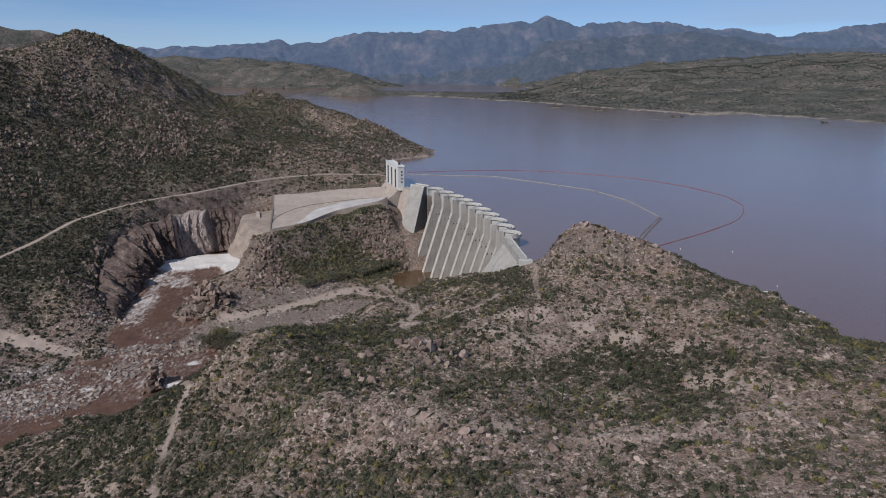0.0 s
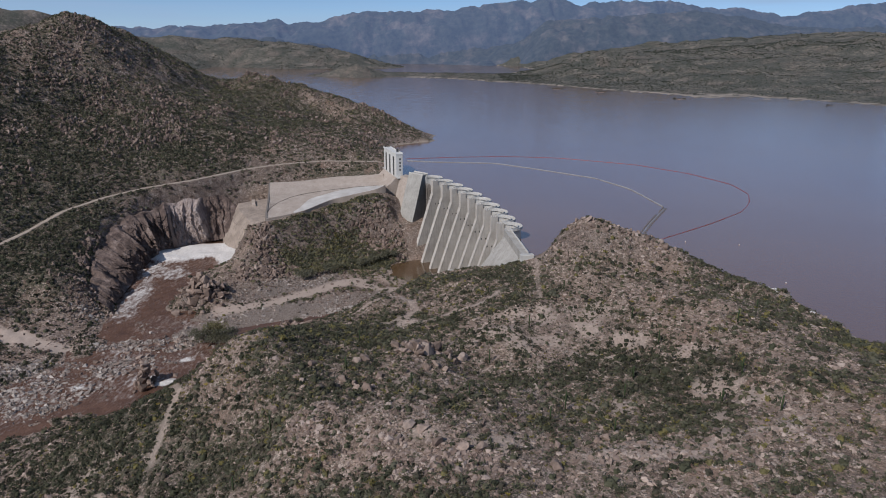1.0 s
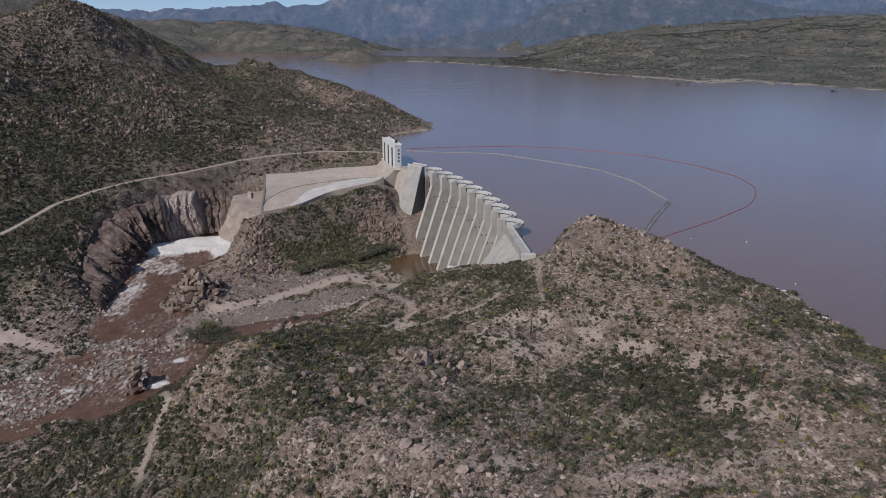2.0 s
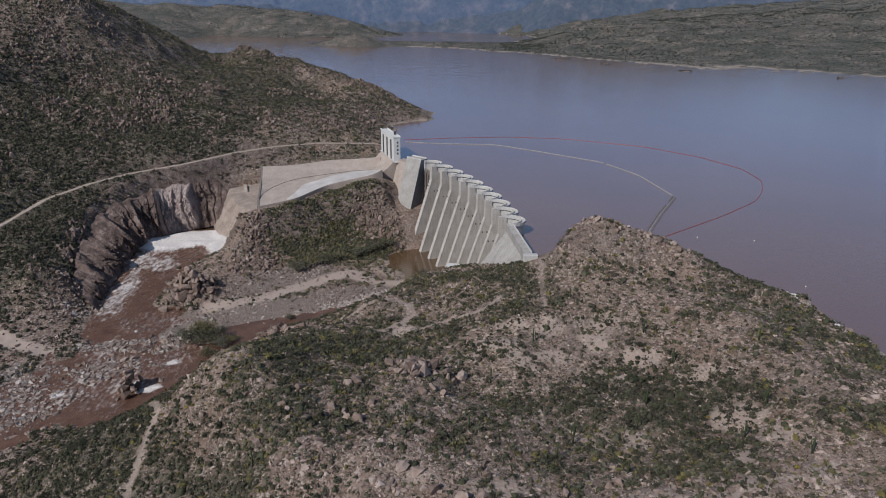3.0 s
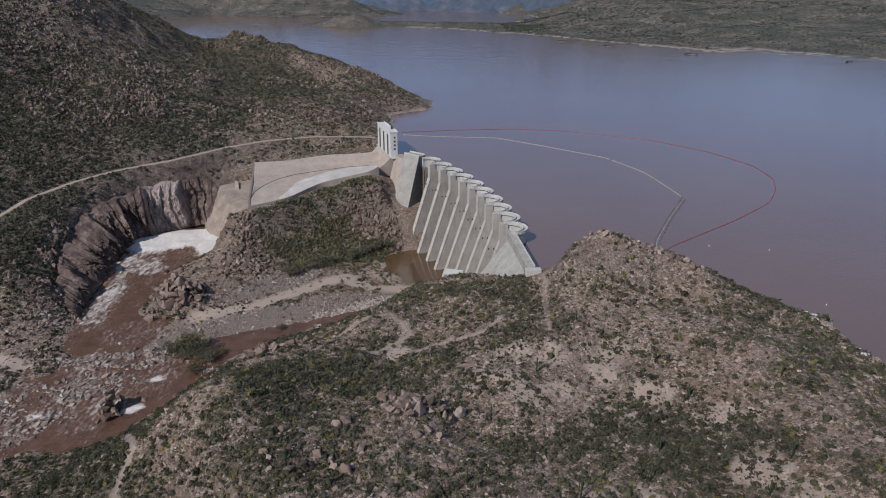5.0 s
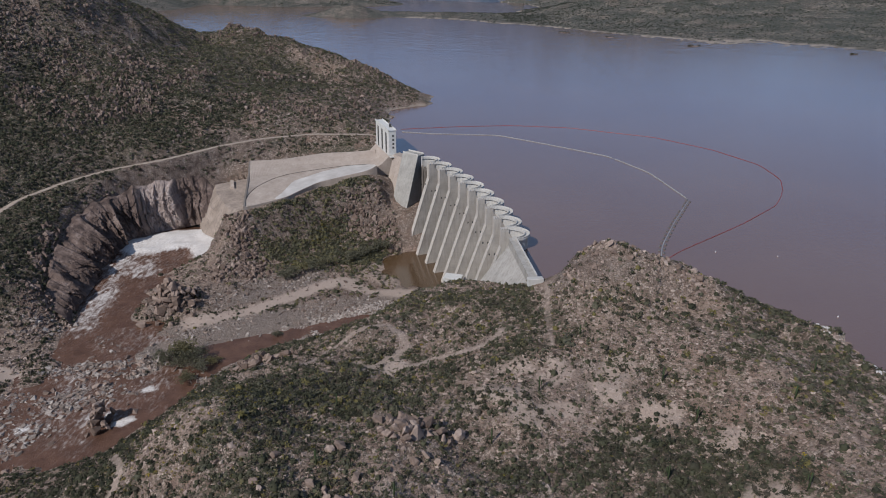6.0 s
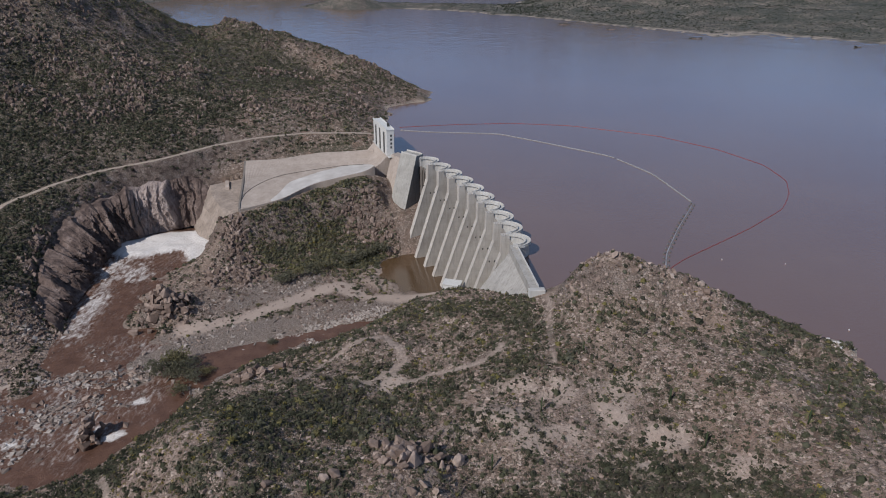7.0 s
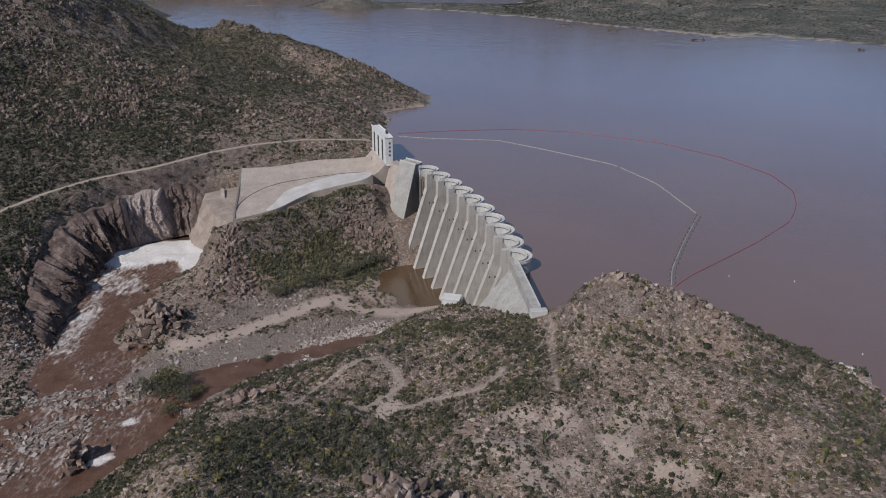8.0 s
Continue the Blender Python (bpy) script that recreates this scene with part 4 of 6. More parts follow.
# ---- the dam ----
def build_dam():
    dam = thing("dam", "long grey concrete multiple-arch dam with sloping buttresses across a river", "dam")
    for k in range(10):
        foot = -62.0 if k > 1 else -40.0
        rise = (CREST - foot) * 0.8
        outer = [arch_ring(k, 0, 9.3, CREST), arch_ring(k, 0.4, 9.3, -0.6), arch_ring(k, rise, 9.3, foot)]
        inner = [arch_ring(k, 0, 8.3, CREST), arch_ring(k, 0.4, 8.2, -0.6), arch_ring(k, rise, 7.6, foot)]
        barrel = part("arch_barrel", loft([o + i[::-1] for o, i in zip(outer, inner)]), PALE, dam, smooth=False)
        # walkway ring with a parapet on each side of it
        o, i = arch_ring(k, 0.5, 9.9, CREST), arch_ring(k, -0.5, 7.7, CREST)
        up = Vector((0, 0, 1))
        part("walkway", loft([[p - up * 0.5 for p in o + i[::-1]], [p + up * 0.12 for p in o + i[::-1]]]), PALE, barrel)
        for r, lift in ((9.75, 0.45), (8.0, -0.4)):
            a, b = arch_ring(k, lift, r, CREST), arch_ring(k, lift, r - 0.3, CREST)
            part("parapet", loft([[p + up * 0.1 for p in a + b[::-1]], [p + up * 1.1 for p in a + b[::-1]]]), PALE, barrel)
    half = 1.9
    for k in range(9):
        s = (k + 0.5) * BAY
        foot_z = max(-63.0, ground_at(*on_dam(s, 26, 0).xy) - 3)
        run = 13 + (-4 - foot_z) * (19.5 / 58)
        up_d = -(CREST - foot_z) * 0.85 * 0.9
        outline = [(10.5, CREST - 0.4), (13.0, CREST - 0.4), (13.0, -4.0), (run, foot_z), (up_d + 10, foot_z)]
        bm = loft([[on_dam(s + side, d, z) for d, z in outline] for side in (-half, half)])
        bmesh.ops.bevel(bm, geom=[e for e in bm.edges if len(e.link_faces) == 2], offset=0.25, segments=1, affect="EDGES")
        butt = part("buttress", bm, CONCRETE, dam)
        # the slightly thicker downstream nosing, and the squared head under the crest
        edge = [(13.0, -4.0), (13.5, -4.0), (run + 0.6, foot_z), (run, foot_z)]
        part("nosing", loft([[on_dam(s + side, d, z) for d, z in edge] for side in (-half - 0.12, half + 0.12)]), CONCRETE, butt)
        head = [(9.0, -5.0), (13.4, -5.0), (13.4, CREST + 0.05), (9.0, CREST + 0.05)]
        part("buttress_head", loft([[on_dam(s + side, d, z) for d, z in head] for side in (-half - 0.06, half + 0.06)]), CONCRETE, butt)
        for d in (16.5, 19.5):
            hole = [(d, -8.5), (d + 0.8, -8.5), (d + 0.8, -7.4), (d, -7.4)]
            part("strut_hole", loft([[on_dam(s + side, e, z) for e, z in hole] for side in (half - 0.02, half + 0.06)]), DARK, butt)
        for d in (10.2, 11.5, 12.8):
            bm = bmesh.new()
            box(bm, Matrix.Translation(on_dam(s + half + 0.2, d, CREST)), 0.09, 0.09, 1.1)
            part("rail_post", bm, DARK, butt)
    # the gravity block between the gate tower and the first arch, and the lower shoulder beside the tower
    n = Vector((-0.58, -0.81, 0))
    rings = []
    for p in (Vector((-31.0, 585.0, 0)), Vector((-24.5, 579.5, 0)), Vector((-18.3, 574.0, 0))):
        rings.append([p + n * d + Vector((0, 0, z)) for d, z in [(-8, CREST), (0, CREST), (0.5, CREST - 0.8), (16.5, -36), (-14, -36)]])
    block = part("gravity_block", loft(rings), WORN, dam, "broad pale concrete gravity block with a sloping face")
    for d in (-7.8, -0.4):
        part("parapet", loft([[p[1] + n * (d + e) + Vector((0, 0, h)) for e, h in ((0, 0), (0.35, 0), (0.35, 1.0), (0, 1.0))] for p in rings]), PALE, block)
    rings = []
    for p in (Vector((-39.5, 597.0, 0)), Vector((-31.1, 585.2, 0))):
        rings.append([p + n * d + Vector((0, 0, z)) for d, z in [(-8, 2.2), (0, 2.2), (0.3, 1.4), (11, -24), (-14, -24)]])
    part("shoulder_wall", loft(rings), CHUTE, dam, "low tan concrete shoulder beside the tower")
    # piers in the dark gap beside the first arch, the gap's shade put into their colour
    for s in (-5.0, -1.0, 3.0):
        bm = bmesh.new()
        box(bm, Matrix.Translation(on_dam(s, 11, -42)), 1.4, 1.4, 44)
        part("pier", bm, DARKENED, dam)
    # the wing wall that runs into the hill
    n = Vector((-0.995, -0.1, 0))
    rings = []
    for i in range(7):
        p = Vector((38.3, 401.5, 0)).lerp(Vector((43.6, 352, 0)), i / 6)
        low = -34 + 38 * i / 6
        rings.append([p + n * d + Vector((0, 0, z)) for d, z in [(-4.0, CREST), (0, CREST), (0, 2.5), ((2.5 - low) * 0.72, low), (-7, low)]])
    wing = part("wing_wall", loft(rings), STREAKED, dam, "sloping grey concrete wing wall")
    part("parapet", loft([[r[0] - n * e + Vector((0, 0, h)) for e, h in ((0, 0), (-0.4, 0), (-0.4, 1.0), (0, 1.0))] for r in rings]), PALE, wing)
    box_part("abutment_block", pose(46.5, 350.5, 1.0, 0, 0, 8), (7.5, 3.2, CREST - 0.8), PALE, dam, "pale concrete block where the dam meets the hill", 0.2)
    return dam


build_dam()


# ---- the gate tower ----
def build_tower():
    a, b = Vector((-55.5, 643, 0)), Vector((-40.5, 600, 0))
    ahead = (b - a).normalized()
    angle = math.degrees(math.atan2(ahead.y, ahead.x))
    base = pose(a.x, a.y, 0, 0, 0, angle)  # x along the tower, y towards the lake
    long, deep, top, floor_z = (b - a).length, 6.2, 21.0, 0.5
    tower = thing("gate_tower", "tall white concrete spillway gate tower with three dark openings", "tower")
    bay = (long - 4.0) / 3
    middles = [1.0 + (i + 0.5) * bay for i in range(3)]
    slot = 6.0
    edges = [0.0] + [m + e * slot / 2 for m in middles for e in (-1, 1)] + [long]
    for a0, a1 in zip(edges[::2], edges[1::2]):
        box_part("pier", base @ pose((a0 + a1) / 2, 0, floor_z), (a1 - a0, deep, top - floor_z - 3.0), WHITE, tower, bevel=0.12)
    beam = box_part("top_beam", base @ pose(long / 2, 0, top - 3.0), (long, deep, 3.0), WHITE, tower, bevel=0.12)
    box_part("roof_slab", base @ pose(long / 2, 0, top), (long + 0.8, deep + 0.8, 0.4), WHITE, beam)
    for side in (-1, 1):
        box_part("parapet", base @ pose(long / 2, side * (deep / 2 + 0.1), top + 0.4), (long + 0.6, 0.3, 0.9), WHITE, beam)
    # gates drawn full height, their dark panels standing in for the shaded slots
    for x in middles:
        gate = box_part("gate", base @ pose(x, -2.1, -10), (slot - 0.1, 1.2, 27.5), DARK, tower, "dark steel gate in its slot")
        for z in np.arange(-9, 16, 2.4):
            box_part("gate_beam", base @ pose(x, -2.75, z), (slot - 0.2, 0.2, 0.4), DARK, gate)
    for j in range(4):
        box_part("window", base @ pose(long + 0.02, 0.6, 6.2 + 3.2 * j), (0.12, 1.5, 1.7), DARK, tower, "dark square opening")
    # the weir under the gates, curving down to the chute
    weir = [(3.4, -16), (3.4, floor_z - 0.7), (-3.3, floor_z - 0.7), (-5.0, -1.5), (-9.0, -5.5), (-15, -9.0), (-20, -10.5), (-20, -16)]
    part("weir", loft([[base @ Vector((x, y, z)) for y, z in weir] for x in (-1.0, long + 0.5)]), CHUTE, tower, "curved tan concrete weir below the gates")
    deck = box_part("deck", base @ pose(long / 2, 1.0, floor_z - 0.6), (long + 12, 8.5, 0.6), PALE, tower)
    box_part("hoist_frame", base @ pose(long * 0.72, 1.6, top + 0.5), (1.8, 1.6, 2.6), DARK, tower, "dark hoist on the roof")


build_tower()


# ---- the spillway chute ----
def build_chute():
    # the top of the outer wall, its foot, and the inner wall's top, from the gates to the lip
    far = [(-58, 629, -2.5), (-80, 627, -4), (-104.5, 628, -5.5), (-130, 615.5, -7), (-143, 611, -7.5), (-162.8, 609, -8)]
    foot = [(-58, 611, -10), (-82.7, 607.5, -11), (-104.6, 600.7, -12.5), (-126, 594, -14.5), (-137.7, 585.4, -16), (-147, 570, -18), (-150, 557.6, -19.5), (-149, 542, -20.5)]
    near = [(-52, 582, -3), (-58, 577.2, -6), (-77.6, 574.8, -10), (-98.7, 569, -14), (-109, 557.5, -16.3), (-118.4, 545, -18.6), (-133.8, 537, -20.5), (-146.2, 529.7, -21.5)]
    chute = thing("spillway", "curved tan concrete spillway chute with high side walls", "spillway")
    n = 36

    def spaced(line):
        line = along(line, 3)
        for _ in range(3):
            line[1:-1] = (line[:-2] + 2 * line[1:-1] + line[2:]) / 4
        u = np.r_[0, np.cumsum(np.hypot(np.diff(line[:, 0]), np.diff(line[:, 1])))]
        t = np.linspace(0, u[-1], n + 1)
        return np.stack([np.interp(t, u, line[:, i]) for i in range(3)], -1)

    f, k, m = spaced(far), spaced(foot), spaced(near)
    rings, wall = [], []
    for i in range(n + 1):
        a, c, b = Vector(f[i]), Vector(k[i]), Vector(m[i])
        keel = c.lerp(b, 0.5)
        rings.append([c, keel - Vector((0, 0, 0.5)), b - Vector((0, 0, 0.5)), Vector((b.x, b.y, -34)), Vector((c.x, c.y, -34))])
        out = a - c
        out.z = 0
        out.normalize()
        bow = a.lerp(c, 0.55) - Vector((0, 0, 0.11 * (a.z - c.z)))
        wall.append([c + Vector((0, 0, 0.01)), bow, a, a + out, a + out * 1.2 + Vector((0, 0, -10)), c + out * 0.5 + Vector((0, 0, -12))])
    part("chute_floor", loft(rings), CHUTE, chute, "pale worn concrete floor of the chute")
    part("outer_wall", loft(wall), CHUTE, chute, "high sloping tan side wall")
    # a thin sheet of white water that leaves the outer wall and runs to the inner side
    film = []
    for i, r in enumerate(rings):
        u = i / n
        if u > 0.8:
            break
        v = float(np.interp(u, [0, 0.2, 0.38, 0.57, 0.68, 0.8], [0.03, 0.1, 0.6, 0.95, 1.4, 1.9])) + 0.03 * math.sin(31 * u)
        c0 = r[0].lerp(r[1], v) if v < 1 else r[1].lerp(r[2], v - 1)
        c1 = r[1].lerp(r[2], 0.97)
        mid = c0.lerp(c1, 0.5) if v >= 1 else r[1]
        up = Vector((0, 0, 0.14))
        film.append([c0 + up, mid + up, c1 + up, c1 + up * 0.1, mid + up * 0.1, c0 + up * 0.1])
    part("water_sheet", loft(film), FILM, chute, "thin white sheet of running water")
    side = []
    for i in range(n + 1):
        b, a = Vector(m[i]), Vector(k[i])
        across = (b - a)
        across.z = 0
        across.normalize()
        side.append([b, b + across * 0.9, b + across * 0.9 + Vector((0, 0, -16)), b + Vector((0, 0, -16))])
    part("inner_wall", loft(side), CHUTE, chute)
    # kerb along the foot of the outer wall
    kerb = []
    for r, q in zip(rings, wall):
        p = r[0]
        kerb.append([p + Vector((0.2, -0.4, 0.35)), p + Vector((0.2, 0.2, 0.35)), p + Vector((0.2, 0.2, -0.2)), p + Vector((0.2, -0.4, -0.2))])
    part("kerb", loft(kerb), DARKENED, chute, "dark kerb along the foot of the wall")
    # the end wall, its shaded face put into dark concrete, and the apron below it
    lip = [Vector(p) for p in [(-146.6, 529.7, -21.6), (-149.6, 542, -20.6), (-153.4, 562, -17.6), (-158.4, 587, -13.2), (-163.3, 609.5, -8.2)]]
    part("end_wall", loft([[p + Vector((1.0, 0, 0.35)), p + Vector((-0.4, 0, 0.35)), p + Vector((-0.4, 0, -16)), p + Vector((1.0, 0, -16))] for p in lip]), DARKENED, chute, "dark stained end wall")
    # apron steps, each a slab that slopes down to the river
    top = [Vector(p) for p in [(-147.5, 531, -27), (-151, 552, -25.5), (-157, 582, -24), (-165, 607, -22.5)]]
    low = [Vector(p) for p in [(-158, 535, -31), (-170, 556, -28.5), (-184, 579, -27), (-189, 594, -24.5)]]
    end = [Vector(p) for p in [(-165, 531, -58), (-176, 545, -57), (-190, 556, -56.5), (-201, 578, -52)]]
    down = Vector((0, 0, -14))
    part("apron", loft([[t, l, l + down, t + down] for t, l in zip(top, low)]), FLUME, chute, "tan concrete apron below the lip")
    part("flume", loft([[l, e, e + down, l + down] for l, e in zip(low, end)]), FLUME, chute, "steep worn flume down to the river")
    for q, high in ((0.3, 0.9), (0.62, 1.2)):
        line = [l.lerp(e, q) + Vector((0, 0, 0.3)) for l, e in zip(low, end)]
        side = Vector((-1.4, 0, -0.5))
        part("ledge", loft([[p, p + side, p + side + Vector((0, 0, -high * 2)), p + Vector((0.6, 0, -high * 2))] for p in line]), FLUME, chute, "worn concrete ledge across the flume")
    block = [p.lerp(q, 0.45) for p, q in zip(top[2:4], low[2:4])]
    part("sill", loft([[p + Vector((0, 0, 2.2)), p + Vector((-3.2, 0.5, 1.8)), p + Vector((-3.2, 0.5, -3)), p + Vector((0, 0, -3))] for p in (block[0].lerp(block[1], 0.15), block[0].lerp(block[1], 0.85))]), CHUTE, chute, "raised concrete sill on the apron")
    return chute


build_chute()


# ---- the hut below the dam ----
def build_hut():
    hut = thing("outlet_hut", "small white flat-roofed concrete hut below the dam", "hut")
    m = pose(9.0, 444, -46.8, 0, 0, -14)
    box_part("wall", m, (10.5, 7.5, 9.8), WHITE, hut, bevel=0.1)
    box_part("roof", m @ pose(0, 0, 9.8), (11.2, 8.2, 0.5), WHITE, hut, "flat white roof slab")
    box_part("door", m @ pose(-2, -3.78, 4.0), (1.4, 0.12, 2.3), DARK, hut)


build_hut()


# ---- road ----
def build_road():
    line = along([p for p in WEST_MOUNTAIN["road"]], 4)
    for _ in range(3):
        line[1:-1] = (line[:-2] + 2 * line[1:-1] + line[2:]) / 4
    line = np.r_[line, [[-60, 663, 2.6], [-55, 656, 2.4]]]
    rings = []
    for i, p in enumerate(line):
        d = line[min(i + 1, len(line) - 1)] - line[max(i - 1, 0)]
        side = Vector((-d[1], d[0], 0)).normalized()
        z = max(p[2], min(p[2] + 0.6, ground_at(p[0], p[1]))) + 0.25
        c = Vector((p[0], p[1], z))
        w = 1.9 + 0.3 * math.sin(i * 0.7)
        rings.append([c - side * w, c, c + side * w, c + side * (w + 1.5) - Vector((0, 0, 3)), c - side * (w + 1.5) - Vector((0, 0, 3))])
    tagged(part("road", loft(rings), ROAD, smooth=False), "narrow pale dirt road cut along a rocky hillside", "road", kind="structure")


build_road()
bm = bmesh.new()
box(bm, pose(-67, 697, 1.6, 0, 0, 14), 13, 21, 1.6)
bmesh.ops.bevel(bm, geom=bm.edges[:], offset=0.25, segments=1, affect="EDGES")
tagged(part("pavement", bm, ROAD), "pale level terrace at the end of the dirt road", "terrace", kind="structure")


# ---- distant range ----
def build_range():
    peaks = [(-4000, 250), (-2700, 240), (-2002, 206), (-1882, 230), (-1746, 216), (-1410, 241), (-1134, 269), (-1077, 247), (-861, 260), (-644, 322), (-196, 333), (38, 346), (231, 377), (463, 404), (579, 398), (685, 443), (811, 407), (891, 371),
             (1005, 398), (1314, 411), (1585, 406), (1744, 371), (1976, 372), (2312, 324), (2559, 355), (2746, 397), (3002, 432), (4000, 430)]
    front = [(-4000, 160), (-1765, 143), (-1261, 141), (-829, 110), (-540, 133), (-323, 180), (-107, 168), (107, 214), (250, 249), (391, 291), (571, 259), (749, 274), (1032, 297), (1280, 312), (1562, 328), (1814, 303), (1997, 267), (2178, 245), (2359, 233), (2776, 250), (4000, 210)]

    def ridge(name, line, y0, y1, top, foot, seed, fold, mat, label):
        x, y = np.meshgrid(np.arange(-2700, 3100, 15.0), np.arange(y0, y1, 15.0))
        t = (y - y0) / (top - y0)
        wander = x + 160 * lumps(x, y, 500, 3, seed + 3)
        sky_z = np.interp(x * top / y, [p[0] for p in line], [p[1] for p in line])
        climb = np.clip(t, 0, 1) ** 0.8 * (1 - 0.7 * fade(t, 1.02, 1.5))
        gullies = np.abs(lumps(wander, y * 0.6, 260, 4, seed, 0.6)) + 0.5 * np.abs(lumps(wander, y, 90, 3, seed + 1))
        slope = np.sin(np.clip(t, 0, 1) * math.pi) ** 0.7
        foothills = (1 - fade(t, 0.25, 0.8)) * fade(t, 0.0, 0.12) * (55 * lumps(x, y, 210, 4, seed + 5, 0.6) + 20)
        z = foot + (sky_z - foot) * climb + fold * (0.35 - gullies) * slope + foothills + 16 * lumps(x, y, 60, 4, seed + 2, 0.65) + 26 * (0.3 - np.abs(lumps(x, y, 130, 4, seed + 4, 0.6))) * fade(t, 0.4, 0.9)
        gap = fade(x, -800, -560) * (1 - fade(x, 380, 640))
        z = z - gap * 200 * (1 - fade(y, 4300, 4480)) - 60 * (1 - fade(t, 0, 0.15))
        idx = np.arange(x.size).reshape(x.shape)
        faces = np.stack([idx[:-1, :-1], idx[:-1, 1:], idx[1:, 1:], idx[1:, :-1]], -1).reshape(-1, 4)
        ob = sheet(name, np.stack([x, y, z], -1).reshape(-1, 3), faces, mat)
        tagged(ob, label, "mountains", kind="structure")

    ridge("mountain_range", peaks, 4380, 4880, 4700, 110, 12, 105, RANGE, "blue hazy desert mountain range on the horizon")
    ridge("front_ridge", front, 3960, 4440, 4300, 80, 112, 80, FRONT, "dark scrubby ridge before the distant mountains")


build_range()


# ---- plants and stones in numbers ----
CHUTE_RING = [(-50, 650), (-105, 643), (-163, 617), (-190, 603), (-206, 572), (-172, 526), (-146, 526), (-118, 541), (-106, 554), (-96, 565), (-75, 572), (-50, 576), (-36, 585), (-36, 625)]
DAM_RING = [tuple(on_dam(s, -8, 0).xy) for s in range(-34, 240, 12)] + [tuple(on_dam(s, 36 if s < 172 else max(8.0, 30 - (s - 172) * 0.45), 0).xy) for s in range(232, -35, -12)]


def bare(x, y, margin=0.0):
    """Where nothing may grow or lie: concrete and the road."""
    trodden = np.min([far_from(x, y, line) for line in PATHS.values()], axis=0) < 1.5
    return trodden | inside(x, y, CHUTE_RING) | inside(x, y, DAM_RING) | (far_from(x, y, WEST_MOUNTAIN["road"]) < 3.6 + margin) | (far_from(x, y, [(-56, 645), (-40, 600)]) < 9) | (np.hypot(x - 8, y - 445) < 10)


def under_water(x, y, z, depth=0.0):
    return (inside(x, y, LAKE_RING) & (z < 0.5 - depth)) | (~inside(x, y, LAKE_RING) & (x < 10) & (z < np.where((y > 455) & (x > -100), -57.6, river_level(y)) + 0.3 - depth))


def leaf_bush(n, seed, size, flat=0.8):
    """A shrub of n loose sprigs round a low dome, about 1 across from its middle."""
    r = np.random.RandomState(seed)
    lobes = r.normal(0, 0.42, (5, 3)) * (1, 1, 0.3) + (0, 0, 0.35)
    lobe = lobes[r.randint(0, 5, n)]
    way = r.normal(0, 1, (n, 3))
    way /= np.linalg.norm(way, axis=1)[:, None]
    way[:, 2] = np.abs(way[:, 2]) * 0.9 - 0.1
    mid = lobe + way * (0.35 + 0.3 * r.rand(n, 1))
    mid[:, 2] = np.maximum(mid[:, 2] * flat, 0.02)
    u, v = r.normal(0, 1, (n, 3)), r.normal(0, 1, (n, 3))
    u = u / np.linalg.norm(u, axis=1)[:, None] * size
    v = v / np.linalg.norm(v, axis=1)[:, None] * size
    verts = np.stack([mid + u * 0.6, mid - u * 0.4 + v * 0.5, mid - u * 0.3 - v * 0.5], 1).reshape(-1, 3)
    return verts, np.arange(3 * n).reshape(-1, 3)


def dome_bush(n, seed, size):
    """A rounded shrub: an uneven low dome with n sprigs breaking its outline."""
    r = np.random.RandomState(seed)
    rings = []
    for radius, h in ((0.78, 0.0), (0.7, 0.42)):
        a = np.arange(5) * 2 * math.pi / 5 + r.uniform(-0.3, 0.3, 5) + h
        q = radius * r.uniform(0.75, 1.2, 5)
        rings.append(np.stack([q * np.cos(a), q * np.sin(a), h + r.uniform(-0.1, 0.1, 5)], -1))
    core = np.concatenate(rings + [np.array([[r.uniform(-0.15, 0.15), r.uniform(-0.15, 0.15), 0.82]])])
    f = []
    for i in range(5):
        j = (i + 1) % 5
        f += [(i, j, 5 + j), (i, 5 + j, 5 + i), (5 + i, 5 + j, 10)]
    v, g = leaf_bush(n, seed + 5000, size, 0.85)
    v[:, 2] += 0.08
    return np.concatenate([core, v]), np.concatenate([np.array(f), g + len(core)])


def stone_shape(n, seed, flat=0.7):
    """A broken, faceted stone about 1 in half-width: the hull of n points on a rounded block."""
    r = np.random.RandomState(seed)
    bm = bmesh.new()
    for p in r.normal(0, 1, (n, 3)):
        p = p / np.abs(p).max() * 0.6 + p / np.linalg.norm(p) * 0.4
        p = p * (1, 0.6 + 0.35 * r.rand(), flat) * (0.85 + 0.3 * r.rand())
        bm.verts.new(p)
    out = bmesh.ops.convex_hull(bm, input=bm.verts[:])
    bmesh.ops.delete(bm, geom=[v for v in bm.verts if not v.link_faces], context="VERTS")
    bmesh.ops.triangulate(bm, faces=bm.faces[:])
    bm.verts.index_update()
    v = np.array([p.co for p in bm.verts])
    f = np.array([[p.index for p in q.verts] for q in bm.faces])
    bm.free()
    return v, f


